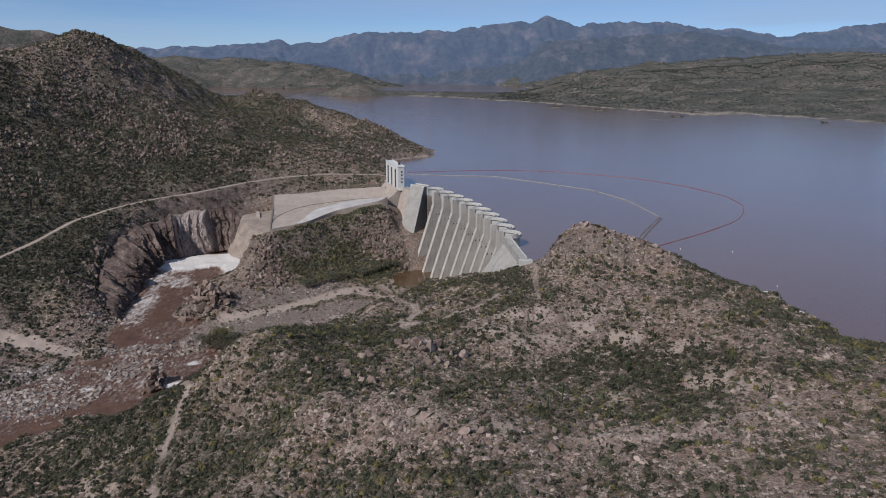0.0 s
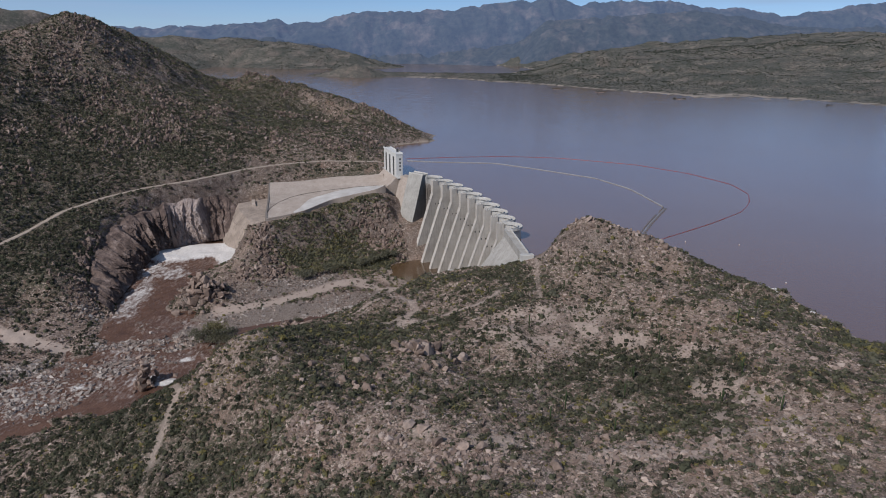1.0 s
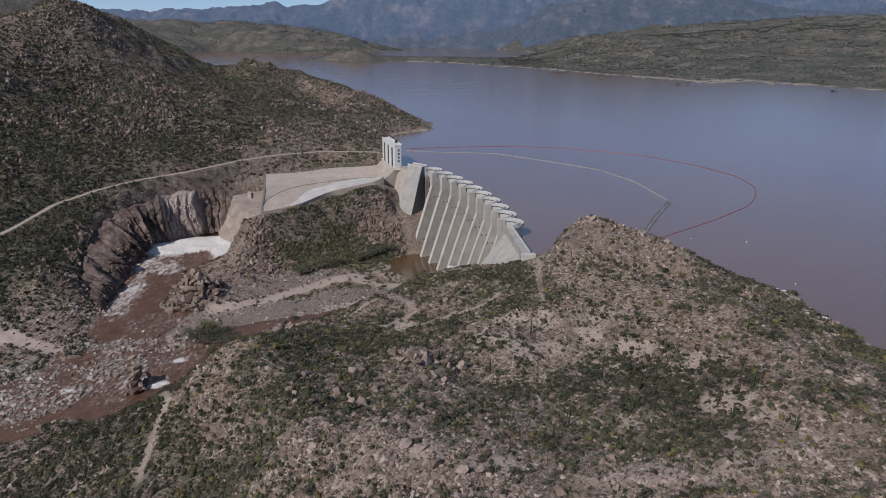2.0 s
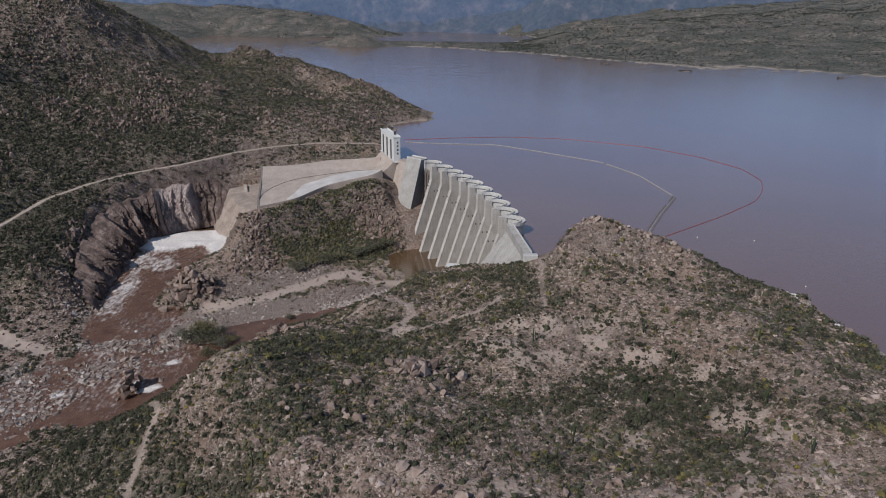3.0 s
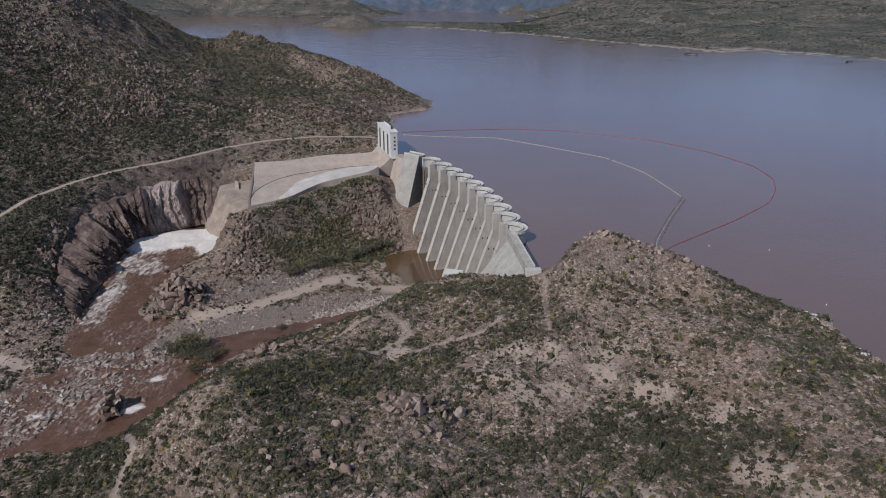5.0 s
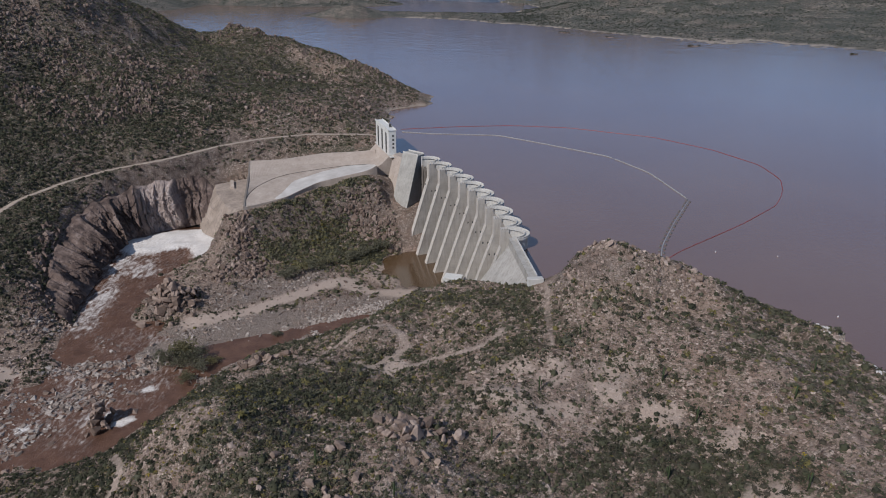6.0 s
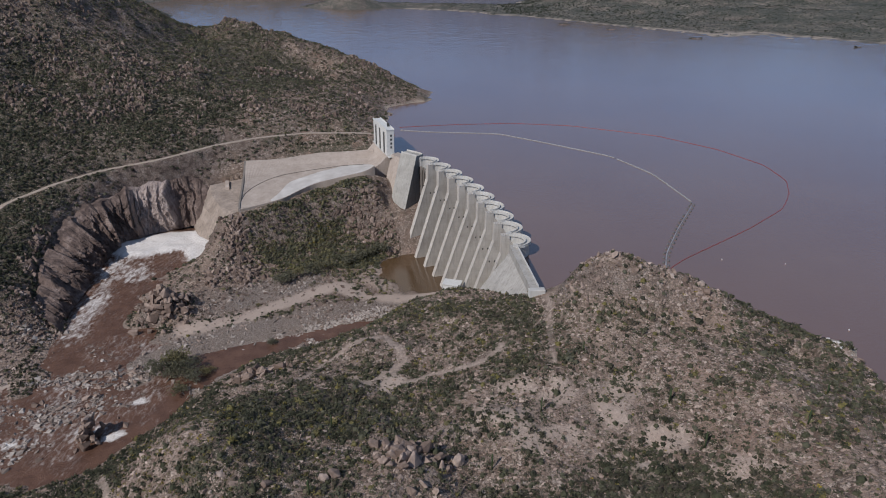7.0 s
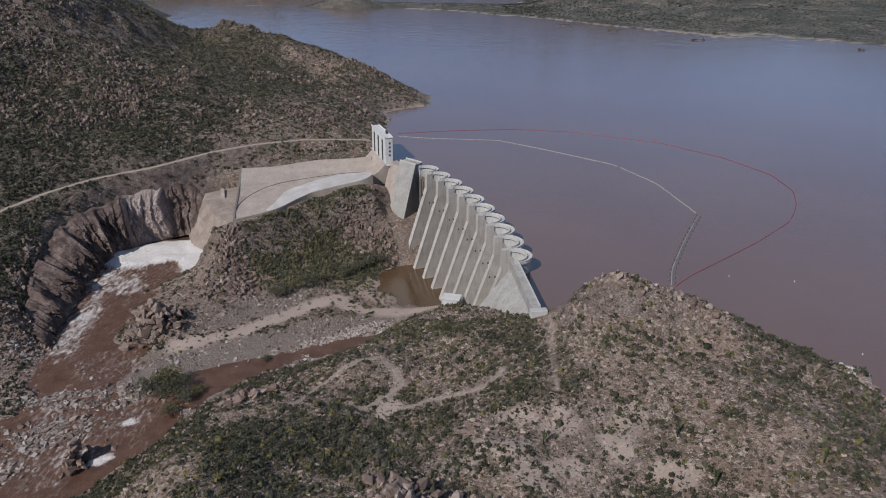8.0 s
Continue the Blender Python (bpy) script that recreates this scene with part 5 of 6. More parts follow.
def spread(name, shapes, xyz, size, tone, mat, seed, squash=None, smooth=False):
    """One mesh of many copies of the shapes, each at its place, turned at random."""
    r = np.random.RandomState(seed)
    n = len(xyz)
    pick, turn = r.randint(0, len(shapes), n), r.rand(n) * 2 * math.pi
    all_v, all_f, all_t, base = [], [], [], 0
    for k, (v, f) in enumerate(shapes):
        w = np.where(pick == k)[0]
        if not len(w):
            continue
        c, s = np.cos(turn[w])[:, None], np.sin(turn[w])[:, None]
        q = size[w][:, None]
        h = q if squash is None else q * squash[w][:, None]
        px = (v[None, :, 0] * c - v[None, :, 1] * s) * q + xyz[w, 0][:, None]
        py = (v[None, :, 0] * s + v[None, :, 1] * c) * q + xyz[w, 1][:, None]
        pz = v[None, :, 2] * h + xyz[w, 2][:, None]
        all_v.append(np.stack([px, py, pz], -1).reshape(-1, 3))
        all_f.append((f[None] + (np.arange(len(w)) * len(v))[:, None, None] + base).reshape(-1, 3))
        all_t.append(np.repeat(tone[w], len(v)))
        base += len(w) * len(v)
    return sheet(name, np.concatenate(all_v), np.concatenate(all_f), mat, [("tone", np.concatenate(all_t))], smooth)


def sow(n, x0, x1, y0, y1, seed, wish):
    """n places at random in a rectangle, kept by the wish, a chance from 0 to 1 at arrays x, y, z."""
    r = np.random.RandomState(seed)
    x, y = r.uniform(x0, x1, n), r.uniform(y0, y1, n)
    z = sampled(GZ, x, y)
    keep = r.rand(n) < wish(x, y, z)
    return np.stack([x[keep], y[keep], z[keep]], -1)


def bush_wish(x, y, z):
    behind = (y > 560) & (x < np.interp(y, [560, 650, 760, 900, 1000, 1060], [-560, -490, -460, -425, -400, -370]))
    p = thicket(x, y) * ~behind
    p = p * (1 - sampled(COVER["gravel"], x, y)) * (1 - 0.95 * fade(sampled(COVER["sand"], x, y), 0.62, 0.85)) * (1 - 0.55 * sampled(COVER["steep"], x, y))
    return np.where(bare(x, y) | under_water(x, y, z), 0, p)


def stone_wish(x, y, z):
    p = np.clip(0.95 - 0.75 * thicket(x, y) + 0.5 * lumps(x, y, 30, 3, 25) + 0.5 * sampled(COVER["steep"], x, y), 0.1, 1)
    p = p * (1 - 0.8 * sampled(COVER["sand"], x, y))
    return np.where(bare(x, y) | under_water(x, y, z, 0.3), 0, p)


def build_cover():
    r = np.random.RandomState(11)
    near_shapes = [dome_bush(9, 100 + i, 0.62) for i in range(6)] + [leaf_bush(15, 130 + i, 0.64) for i in range(12)]
    far_shapes = [dome_bush(5, 200 + i, 0.66) for i in range(5)] + [leaf_bush(9, 230 + i, 0.84) for i in range(9)]
    away_shapes = [leaf_bush(7, 300 + i, 1.3, 0.6) for i in range(8)]
    p = sow(78000, -230, 195, 125, 440, 31, bush_wish)
    size = 0.42 + 1.2 * r.rand(len(p)) ** 2.0 + 0.8 * (r.rand(len(p)) < 0.06)
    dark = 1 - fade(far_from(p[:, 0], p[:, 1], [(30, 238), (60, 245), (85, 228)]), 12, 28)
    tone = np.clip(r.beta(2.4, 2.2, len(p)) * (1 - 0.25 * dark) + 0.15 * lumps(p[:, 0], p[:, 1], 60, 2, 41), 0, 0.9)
    tone = np.clip(tone - 0.2 * fade(-p[:, 0], 50, 90), 0, 0.9)
    tone = np.where((r.rand(len(p)) < 0.035) & (dark < 0.3), 0.92, tone)
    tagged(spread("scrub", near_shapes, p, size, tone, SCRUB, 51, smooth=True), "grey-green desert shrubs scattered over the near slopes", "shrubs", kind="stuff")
    p = sow(36000, -150, 195, 140, 400, 39, lambda x, y, z: np.where(bare(x, y) | under_water(x, y, z), 0, 0.62))
    size = 0.25 + 0.4 * r.rand(len(p))
    tone = np.clip(0.2 + 0.7 * r.beta(2.0, 1.6, len(p)), 0, 0.95)
    tagged(spread("low_brush", [leaf_bush(8, 150 + i, 0.9) for i in range(8)], p, size, tone, SCRUB, 54), "small dry olive brush between the stones", "brush", kind="stuff")
    p = np.concatenate([sow(52000, -480, -30, 430, 1060, 32, bush_wish), sow(13000, -480, -190, 440, 700, 40, bush_wish), sow(5000, -345, -230, 250, 440, 33, bush_wish), sow(6000, -140, -40, 505, 572, 38, bush_wish)])
    size = 0.7 + 1.5 * r.rand(len(p)) ** 1.8
    tone = np.clip(r.beta(2.2, 2.5, len(p)) + 0.12 * lumps(p[:, 0], p[:, 1], 60, 2, 42) + 0.12 * fade(p[:, 1], 800, 930) + 0.04 - 0.2 * (1 - fade(p[:, 1], 620, 760)) * (p[:, 0] < -190) + 0.2 * (p[:, 0] > -145) * (p[:, 1] < 575), 0, 0.86)
    tagged(spread("hillside_scrub", far_shapes, p, size, tone, SCRUB, 52, smooth=True), "dark green shrubs over the mountainside across the river", "shrubs", kind="stuff")

    def bloom_wish(x, y, z):
        patch = fade(lumps(x, y, 24, 3, 92), 0.0, 0.35) * (0.35 + 0.65 * fade(x, 60, 120) + 0.9 * (1 - fade(x, -90, -50)))
        return np.where(bare(x, y) | under_water(x, y, z), 0, np.clip(patch, 0.05, 1))
    p = np.concatenate([sow(5200, -180, 190, 140, 345, 93, bloom_wish), sow(700, -120, -55, 235, 285, 96, lambda x, y, z: np.where(bare(x, y), 0, 0.75)), sow(700, -128, -76, 500, 545, 94, lambda x, y, z: np.where(bare(x, y), 0, fade(lumps(x, y, 14, 2, 95), 0.0, 0.4)))])
    size = (0.4 + 0.65 * r.rand(len(p)) ** 1.6) * np.where(p[:, 1] > 480, 1.8, 1.0)
    tagged(spread("brittlebush", [leaf_bush(26, 180 + i, 0.42) for i in range(8)], p, size, r.rand(len(p)), BLOOM, 56), "low olive bushes tipped with yellow flowers on the near hill", "bushes", kind="stuff")

    p = sow(13000, -300, 330, -60, 128, 30, lambda x, y, z: np.where(under_water(x, y, z), 0, np.clip(thicket(x, y), 0, 0.75)))
    size = 0.6 + 1.2 * r.rand(len(p)) ** 1.8
    tone = np.clip(r.beta(2.2, 2.4, len(p)), 0, 0.9)
    tagged(spread("hilltop_scrub", away_shapes, p, size, tone, SCRUB, 55), "grey-green desert shrubs over the hilltop", "shrubs", kind="stuff")

    def away_wish(x, y, z):
        return np.where((z > 1.0) & (z < 210), 0.3 + 0.6 * fade(lumps(x, y, 90, 3, 45), -0.3, 0.3), 0)
    p = np.concatenate([sow(36000, 200, 2000, 1350, 3000, 34, away_wish), sow(18000, -1400, 450, 2300, 4000, 35, away_wish), sow(3000, -1500, -850, 1700, 2200, 36, away_wish), sow(7000, 150, 2600, 2900, 4600, 37, away_wish)])
    size = (1.1 + 1.5 * r.rand(len(p)) ** 1.5) * np.clip(p[:, 1] / 2000, 0.8, 2.0) * np.where(p[:, 0] < 0, 0.8, 1.0)
    tone = np.clip(r.beta(2, 2.4, len(p)), 0, 1)
    tagged(spread("far_scrub", away_shapes, p, size, tone, FAR_SCRUB, 53), "dark desert scrub on the far shore of the lake", "shrubs", kind="stuff")

    small = [stone_shape(8, 400 + i, 0.45 + 0.04 * i) for i in range(10)]
    p = sow(74000, -230, 195, 125, 440, 61, stone_wish)
    size = 0.24 + 0.9 * r.rand(len(p)) ** 3
    tone = np.clip(r.beta(3.0, 1.8, len(p)), 0, 1)
    tagged(spread("stones", small, p, size, tone, STONE, 71), "pale pink granite stones strewn over the near hill", "stones", kind="stuff")
    def ledge_wish(x, y, z):
        rise = 1 - fade(far_from(x, y, [(-30, 192), (0, 180), (45, 168), (110, 172)]), 8, 24)
        return (fade(lumps(x, y, 19, 3, 77), 0.08, 0.4) + 0.4 * rise) * stone_wish(x, y, z)
    p = sow(26000, -230, 195, 125, 440, 65, ledge_wish)
    size = 0.5 + 1.1 * r.rand(len(p)) ** 2.2
    tone = np.clip(r.beta(3.0, 2.0, len(p)), 0, 1)
    tagged(spread("ledge_rocks", small, p, size, tone, STONE, 75), "weathered granite ledges breaking out of the near hill", "rocks", kind="stuff")
    p = np.concatenate([sow(40000, -480, -30, 430, 1060, 62, stone_wish), sow(3000, -345, -230, 250, 440, 63, stone_wish)])
    size = 0.5 + 1.3 * r.rand(len(p)) ** 2.4
    tone = np.clip(r.beta(2.0, 3.0, len(p)), 0, 0.7)
    tagged(spread("hillside_stones", small, p, size, tone, HILL_STONE, 72), "brown granite boulders over the mountainside", "stones", kind="stuff")

    def bar_wish(x, y, z):
        g = sampled(COVER["gravel"], x, y)
        lift = z - np.where((y > 455) & (x > -100), -57.6, river_level(y))
        return np.where(bare(x, y) | (lift < -2.0), 0, g * (0.25 + 0.75 * fade(lumps(x, y, 18, 3, 27), -0.1, 0.35)))
    p = sow(36000, -290, 0, 230, 520, 64, bar_wish)
    size = 0.35 + 1.5 * r.rand(len(p)) ** 2.6
    tone = np.clip(r.beta(2.6, 1.8, len(p)), 0, 1)
    tagged(spread("river_stones", small, p, size, tone, RIVER_STONE, 73), "grey stones and cobbles strewn over the river bars", "stones", kind="stuff")

    # a bank of pale washed cobbles beside the narrow channel
    def cobble_wish(x, y, z):
        d = far_from(x, y, [(-96, 408), (-73, 420), (-50, 435), (-32, 445)])
        return np.where(bare(x, y) | (z < river_level(y) - 0.3), 0, 1 - fade(d + 3 * lumps(x, y, 9, 2, 28), 4, 7))
    p = sow(9000, -110, -15, 395, 455, 66, cobble_wish)
    size = 0.4 + 1.0 * r.rand(len(p)) ** 2
    tagged(spread("cobbles", small, p, size, np.clip(0.6 + 0.5 * r.rand(len(p)), 0, 1), RIVER_STONE, 78), "bank of pale grey washed cobbles beside the channel", "cobbles", kind="stuff")

    # craggy outcrops that break through the mountainside
    def outcrop_wish(x, y, z):
        d = np.min([far_from(x, y, line) for line in (
            [(-405, 770), (-395, 724), (-399, 675)], [(-348, 692), (-308, 676), (-271, 684)], [(-262, 723), (-249, 727), (-248, 760)], [(-358, 698), (-341, 677)], [(-326, 738), (-297, 732)], [(-315, 685), (-299, 678), (-284, 683)], [(-305, 646), (-290, 632)], [(-272, 662), (-268, 664)], [(-355, 633), (-346, 622)], [(-330, 640), (-327, 642)], [(-300, 637), (-290, 640)], [(-170, 691), (-160, 695)], [(-132, 696), (-110, 690)],
            [(-342, 523), (-335, 530)], [(-376, 582), (-385, 590)], [(-290, 1000), (-250, 985)], [(-205, 820), (-170, 850)], [(-118, 905), (-70, 905)])], axis=0)
        p = np.maximum(fade(lumps(x, y, 34, 4, 78, 0.6), 0.14, 0.36) * 0.5, 1 - fade(d + 14 * lumps(x, y, 18, 2, 79), 6, 18))
        return np.where(bare(x, y, 2) | under_water(x, y, z) | (z < 6), 0, p)
    p = sow(44000, -480, -30, 470, 1060, 67, outcrop_wish)
    size = 0.6 + 1.7 * r.rand(len(p)) ** 2.2
    tone = np.clip(r.beta(2.4, 2.4, len(p)), 0, 0.85)
    tall = [stone_shape(10, 450 + i, 0.9) for i in range(10)]
    p[:, 2] += 0.2 * size
    tagged(spread("outcrop_rocks", tall, p, size, tone, HILL_STONE, 76, 0.9 + 1.1 * r.rand(len(p))), "craggy reddish-brown outcrops on the mountainside", "rocks", kind="stuff")

    # grey rubble that the rapids run over
    r = np.random.RandomState(89)
    places = []
    for line, n, wide in (([(-246, 322), (-236, 338), (-226, 346)], 650, 6), ([(-216, 338), (-214, 316), (-222, 291)], 480, 7), ([(-240, 318), (-228, 300)], 350, 8), ([(-200, 298), (-196, 312), (-188, 322)], 260, 5), ([(-212, 366), (-194, 375), (-166, 379)], 340, 3.5), ([(-216, 347), (-196, 342), (-178, 338)], 150, 4),
                          ([(-205, 368), (-177, 366), (-150, 381)], 240, 6), ([(-196, 327), (-181, 343), (-158, 356)], 180, 6), ([(-206, 291), (-200, 310)], 80, 6), ([(-236, 400), (-230, 418)], 160, 6), ([(-193, 399), (-185, 392)], 40, 5)):
        p = along([(a, b, 0) for a, b in line], 1.0)
        q = p[r.randint(0, len(p), n)]
        places.append(np.stack([q[:, 0] + r.normal(0, wide, n), q[:, 1] + r.normal(0, wide * 0.5, n)], -1))
    xy = np.concatenate(places)
    z = np.maximum(sampled(GZ, xy[:, 0], xy[:, 1]), river_level(xy[:, 1]) - 0.1)
    size = 0.35 + 1.7 * r.rand(len(xy)) ** 2.2
    tone = np.clip(r.beta(2.8, 1.8, len(xy)), 0, 1)
    tagged(spread("rapids_rubble", small, np.stack([xy[:, 0], xy[:, 1], z], -1), size, tone, RIVER_STONE, 77), "grey and pinkish rubble standing out of the brown rapids", "rubble", kind="stuff")

    # split blocks that make up the cliffs and crags
    r = np.random.RandomState(88)
    places = []
    for line, n, wide in (
        ([(-73, 548), (-60, 560), (-45, 542), (-36, 532)], 300, 8.0), ([(-152, 524), (-142, 505), (-126, 482)], 460, 9.0), ([(-264, 426), (-251, 432), (-228, 412)], 240, 6.0), ([(-238, 374), (-222, 376), (-214, 391)], 160, 6.0), ([(-179, 430), (-169, 434), (-157, 444)], 330, 8.0), ([(-150, 470), (-130, 480), (-160, 485)], 150, 10.0), ([(-262, 455), (-270, 480), (-275, 503)], 150, 4.0), ([(-256, 428), (-246, 432), (-250, 415)], 120, 6.0), ([(-240, 412), (-236, 392), (-250, 385)], 160, 7.0), ([(158, 320), (166, 312), (168, 300)], 90, 4.0), ([(-80, 348), (-92, 345), (-104, 340), (-90, 338)], 220, 5.0),
        ([(-165, 330), (-160, 322)], 40, 4.0), ([(-12, 252), (-4, 248)], 40, 4.0), ([(-46, 194), (-36, 196)], 260, 5.5), ([(-24, 184), (-12, 178), (-9, 166)], 300, 6.0), ([(-2, 172), (10, 168), (24, 171)], 360, 7.0), ([(45, 172), (80, 168), (108, 176)], 340, 8.0), ([(98, 327), (115, 319)], 60, 3.5), ([(-62, 240), (-72, 226)], 60, 5.0), ([(62, 346), (76, 334), (100, 330)], 110, 5.0),
        ([(-436, 650), (-430, 700), (-411, 760), (-396, 790)], 90, 8.0), ([(-390, 830), (-382, 900), (-374, 950)], 60, 7.0), ([(-287, 1002), (-250, 985), (-203, 965), (-160, 935), (-115, 912), (-80, 910), (-62, 915)], 90, 7.0)):
        p = along([(a, b, 0) for a, b in line], 1.0)
        q = p[r.randint(0, len(p), n)]
        places.append(np.stack([q[:, 0] + r.normal(0, wide * 0.6, n), q[:, 1] + r.normal(0, wide * 0.6, n)], -1))
    xy = np.concatenate(places)
    xy = xy[~bare(xy[:, 0], xy[:, 1])]
    z = sampled(GZ, xy[:, 0], xy[:, 1])
    size = (0.6 + 2.0 * r.rand(len(xy)) ** 2.6) * np.where(xy[:, 1] > 430, 1.0, 0.6)
    tone = np.clip(r.beta(2.2, 2.4, len(xy)) + 0.22 * (xy[:, 1] < 400), 0, 1.0)
    shapes = [stone_shape(12, 700 + i, 0.9) for i in range(12)]
    tagged(spread("crag_rocks", shapes, np.stack([xy[:, 0], xy[:, 1], z + size * np.where(xy[:, 1] > 400, 0.15, -0.1)], -1), size, tone, HILL_STONE, 74, (0.7 + 0.8 * r.rand(len(xy))) * np.where(xy[:, 1] < 400, 0.7, 1.0)), "jagged brown granite blocks piled on cliffs and crags", "rocks", kind="stuff")


build_cover()


# ---- boulders that stand out ----
def build_boulders():
    r = np.random.RandomState(5)
    shapes = []
    for i in range(7):
        # a broken block with its edges worn round
        v, f = stone_shape(17, 500 + i, 0.85)
        bm = bmesh.new()
        corner = [bm.verts.new(p) for p in v]
        for q in f:
            bm.faces.new([corner[a] for a in q])
        bmesh.ops.dissolve_limit(bm, angle_limit=0.3, verts=bm.verts[:], edges=bm.edges[:])
        bmesh.ops.bevel(bm, geom=bm.edges[:], offset=0.13, segments=2, profile=0.6, affect="EDGES", clamp_overlap=True)
        for p in bm.verts:
            p.co *= 1.0 + 0.16 * noise.noise(p.co * 1.7 + Vector((i * 7, 0, 0))) + 0.05 * noise.noise(p.co * 5.0)
        me = bpy.data.meshes.new("boulder")
        bm.to_mesh(me)
        bm.free()
        tone = me.attributes.new("tone", "FLOAT", "POINT")
        tone.data.foreach_set("value", np.full(len(me.vertices), 0.34 + 0.08 * i, np.float32))
        me.materials.append(STONE)
        shapes.append(me)

    broken = []
    for i in range(8):
        v, f = stone_shape(11, 540 + i, 0.95)
        me = bpy.data.meshes.new("block")
        me.from_pydata([tuple(p) for p in v], [], [tuple(int(a) for a in q) for q in f])
        me.attributes.new("tone", "FLOAT", "POINT").data.foreach_set("value", np.full(len(v), 0.24 + 0.07 * i, np.float32))
        me.materials.append(STONE)
        broken.append(me)

    bleached = []
    for me in shapes[:4]:
        pale = me.copy()
        pale.materials.clear()
        pale.materials.append(BLEACHED)
        bleached.append(pale)

    heap = []

    def drop(x, y, size, label, group, squash=1.0, lift=0.0, joined=False):
        kinds = {"shore boulders": bleached, "river rocks": broken, "bank rocks": broken, "rapids rocks": broken}.get(group, shapes)
        me = kinds[r.randint(0, len(kinds))]
        at = Vector((x, y, max(ground_at(x, y), float(river_level(y)) - 0.6 if x < -100 else -99.0) + size * 0.35 * squash + lift))
        turn = Euler((r.uniform(-0.3, 0.3), r.uniform(-0.3, 0.3), r.uniform(0, 6.28)))
        scale = Vector((size, size * r.uniform(0.75, 1.0), size * squash * r.uniform(0.8, 1.1)))
        if joined:
            heap.append((me, Matrix.LocRotScale(at, turn, scale)))
            return
        ob = new("boulder", me)
        ob.location, ob.rotation_euler, ob.scale = at, turn, scale
        tagged(ob, label, "boulder", group)

    for _ in range(46):
        a, d = r.uniform(0, 6.28), abs(r.normal(0, 5.5))
        drop(-8 + 1.4 * d * math.cos(a), 250 + d * math.sin(a), r.uniform(0.8, 2.6), "large rounded pinkish granite boulder in a hilltop outcrop", "outcrop boulders")
    for x, y, size in ((-10, 247.5, 2.5), (-4.6, 244, 2.8), (2.6, 250.5, 2.2), (4.2, 246.5, 1.9), (-14.2, 244, 2.1), (-12.4, 241.8, 1.7), (-8.2, 241.2, 1.9), (-7, 249.5, 1.7), (-1.2, 247, 1.6), (-16.5, 247, 1.5), (-29, 239.5, 2.2), (-32, 238, 1.7), (-1.5, 236, 1.8), (1.8, 234, 1.5), (-5, 232.5, 1.6)):
        drop(x, y, size, "huge rounded pinkish granite boulder in a hilltop outcrop", "outcrop boulders", 1.05, 0.25 * size)
    for k in range(130):
        a, d = r.uniform(0, 6.28), abs(r.normal(0, 6.0))
        drop(-166 + 1.6 * d * math.cos(a), 433 + 1.3 * d * math.sin(a), r.uniform(1.0, 3.3), "jagged brown granite block at the river's edge", "river rocks", 1.2, max(0.0, 7.5 - 0.75 * d) * r.rand(), k >= 40)
    for _ in range(60):
        a, d = r.uniform(0, 6.28), abs(r.normal(0, 4.5))
        drop(-86 + 2.4 * d * math.cos(a), 339 + 1.2 * d * math.sin(a), r.uniform(1.0, 2.9), "pale granite block on the channel bank", "bank rocks", 1.25, max(0.0, 2.5 - 0.4 * d) * r.rand())
    for k in range(100):
        t = r.rand()
        x, y = (r.uniform(-228, -140), r.uniform(290, 430)) if k < 44 else (-150 - 40 * t + r.normal(0, 6), 388 - 48 * t + r.normal(0, 6))
        drop(x, y, r.uniform(0.7, 2.1), "wet grey rock standing in the river rapids", "rapids rocks", 0.7, 0.0, k % 10 > 2)
    for k in range(48):
        a, d = r.uniform(0, 6.28), (7.0 - 0.135 * k) * r.rand() ** 0.5
        drop(-160 + d * math.cos(a), 326 + 1.3 * d * math.sin(a), r.uniform(1.3, 2.6), "weathered granite block in a tall rock pile beside the river", "rapids rocks", 1.1, 0.23 * k, k % 2 == 1)
    for _ in range(40):
        t = r.rand()
        x, y = 58 + 60 * t + r.normal(0, 6), 340 - 16 * t + r.normal(0, 5)
        if not bare(np.array([x]), np.array([y]))[0]:
            drop(x, y, r.uniform(0.7, 1.9), "tan granite boulder on the crest of the hill", "crest boulders")
    for _ in range(22):
        t = r.rand()
        x, y = (166.5 + r.normal(0, 1.6), 317 + r.normal(0, 5)) if t < 0.65 else (164.5 + r.normal(0, 1.5), 277 + r.normal(0, 4))
        drop(x, y, r.uniform(0.4, 1.1), "bleached pale boulder at the lake's edge", "shore boulders", 0.8)
    for cx, cy, n, s in ((-150, 512, 12, 7), (-60, 548, 12, 9), (-262, 438, 12, 8), (-40, 215, 16, 10), (0, 178, 6, 14), (50, 168, 6, 12)):
        for _ in range(n):
            x, y = cx + r.normal(0, s), cy + r.normal(0, s * 0.7)
            if not bare(np.array([x]), np.array([y]))[0]:
                drop(x, y, r.uniform(0.8, 2.4), "weathered brown granite boulder on a slope", "slope boulders", joined=cy > 400)
    vs, fs, tones, n = [], [], [], 0
    for me, m in heap:
        vs += [tuple(m @ p.co) for p in me.vertices]
        fs += [tuple(i + n for i in q.vertices) for q in me.polygons]
        tones += [me.attributes["tone"].data[0].value] * len(me.vertices)
        n += len(me.vertices)
    me = bpy.data.meshes.new("river_rocks")
    me.from_pydata(vs, [], fs)
    me.attributes.new("tone", "FLOAT", "POINT").data.foreach_set("value", np.array(tones, np.float32))
    me.materials.append(STONE)
    tagged(new("river_rocks", me), "broken brown granite blocks along the river and its banks", "rocks", kind="stuff")


build_boulders()


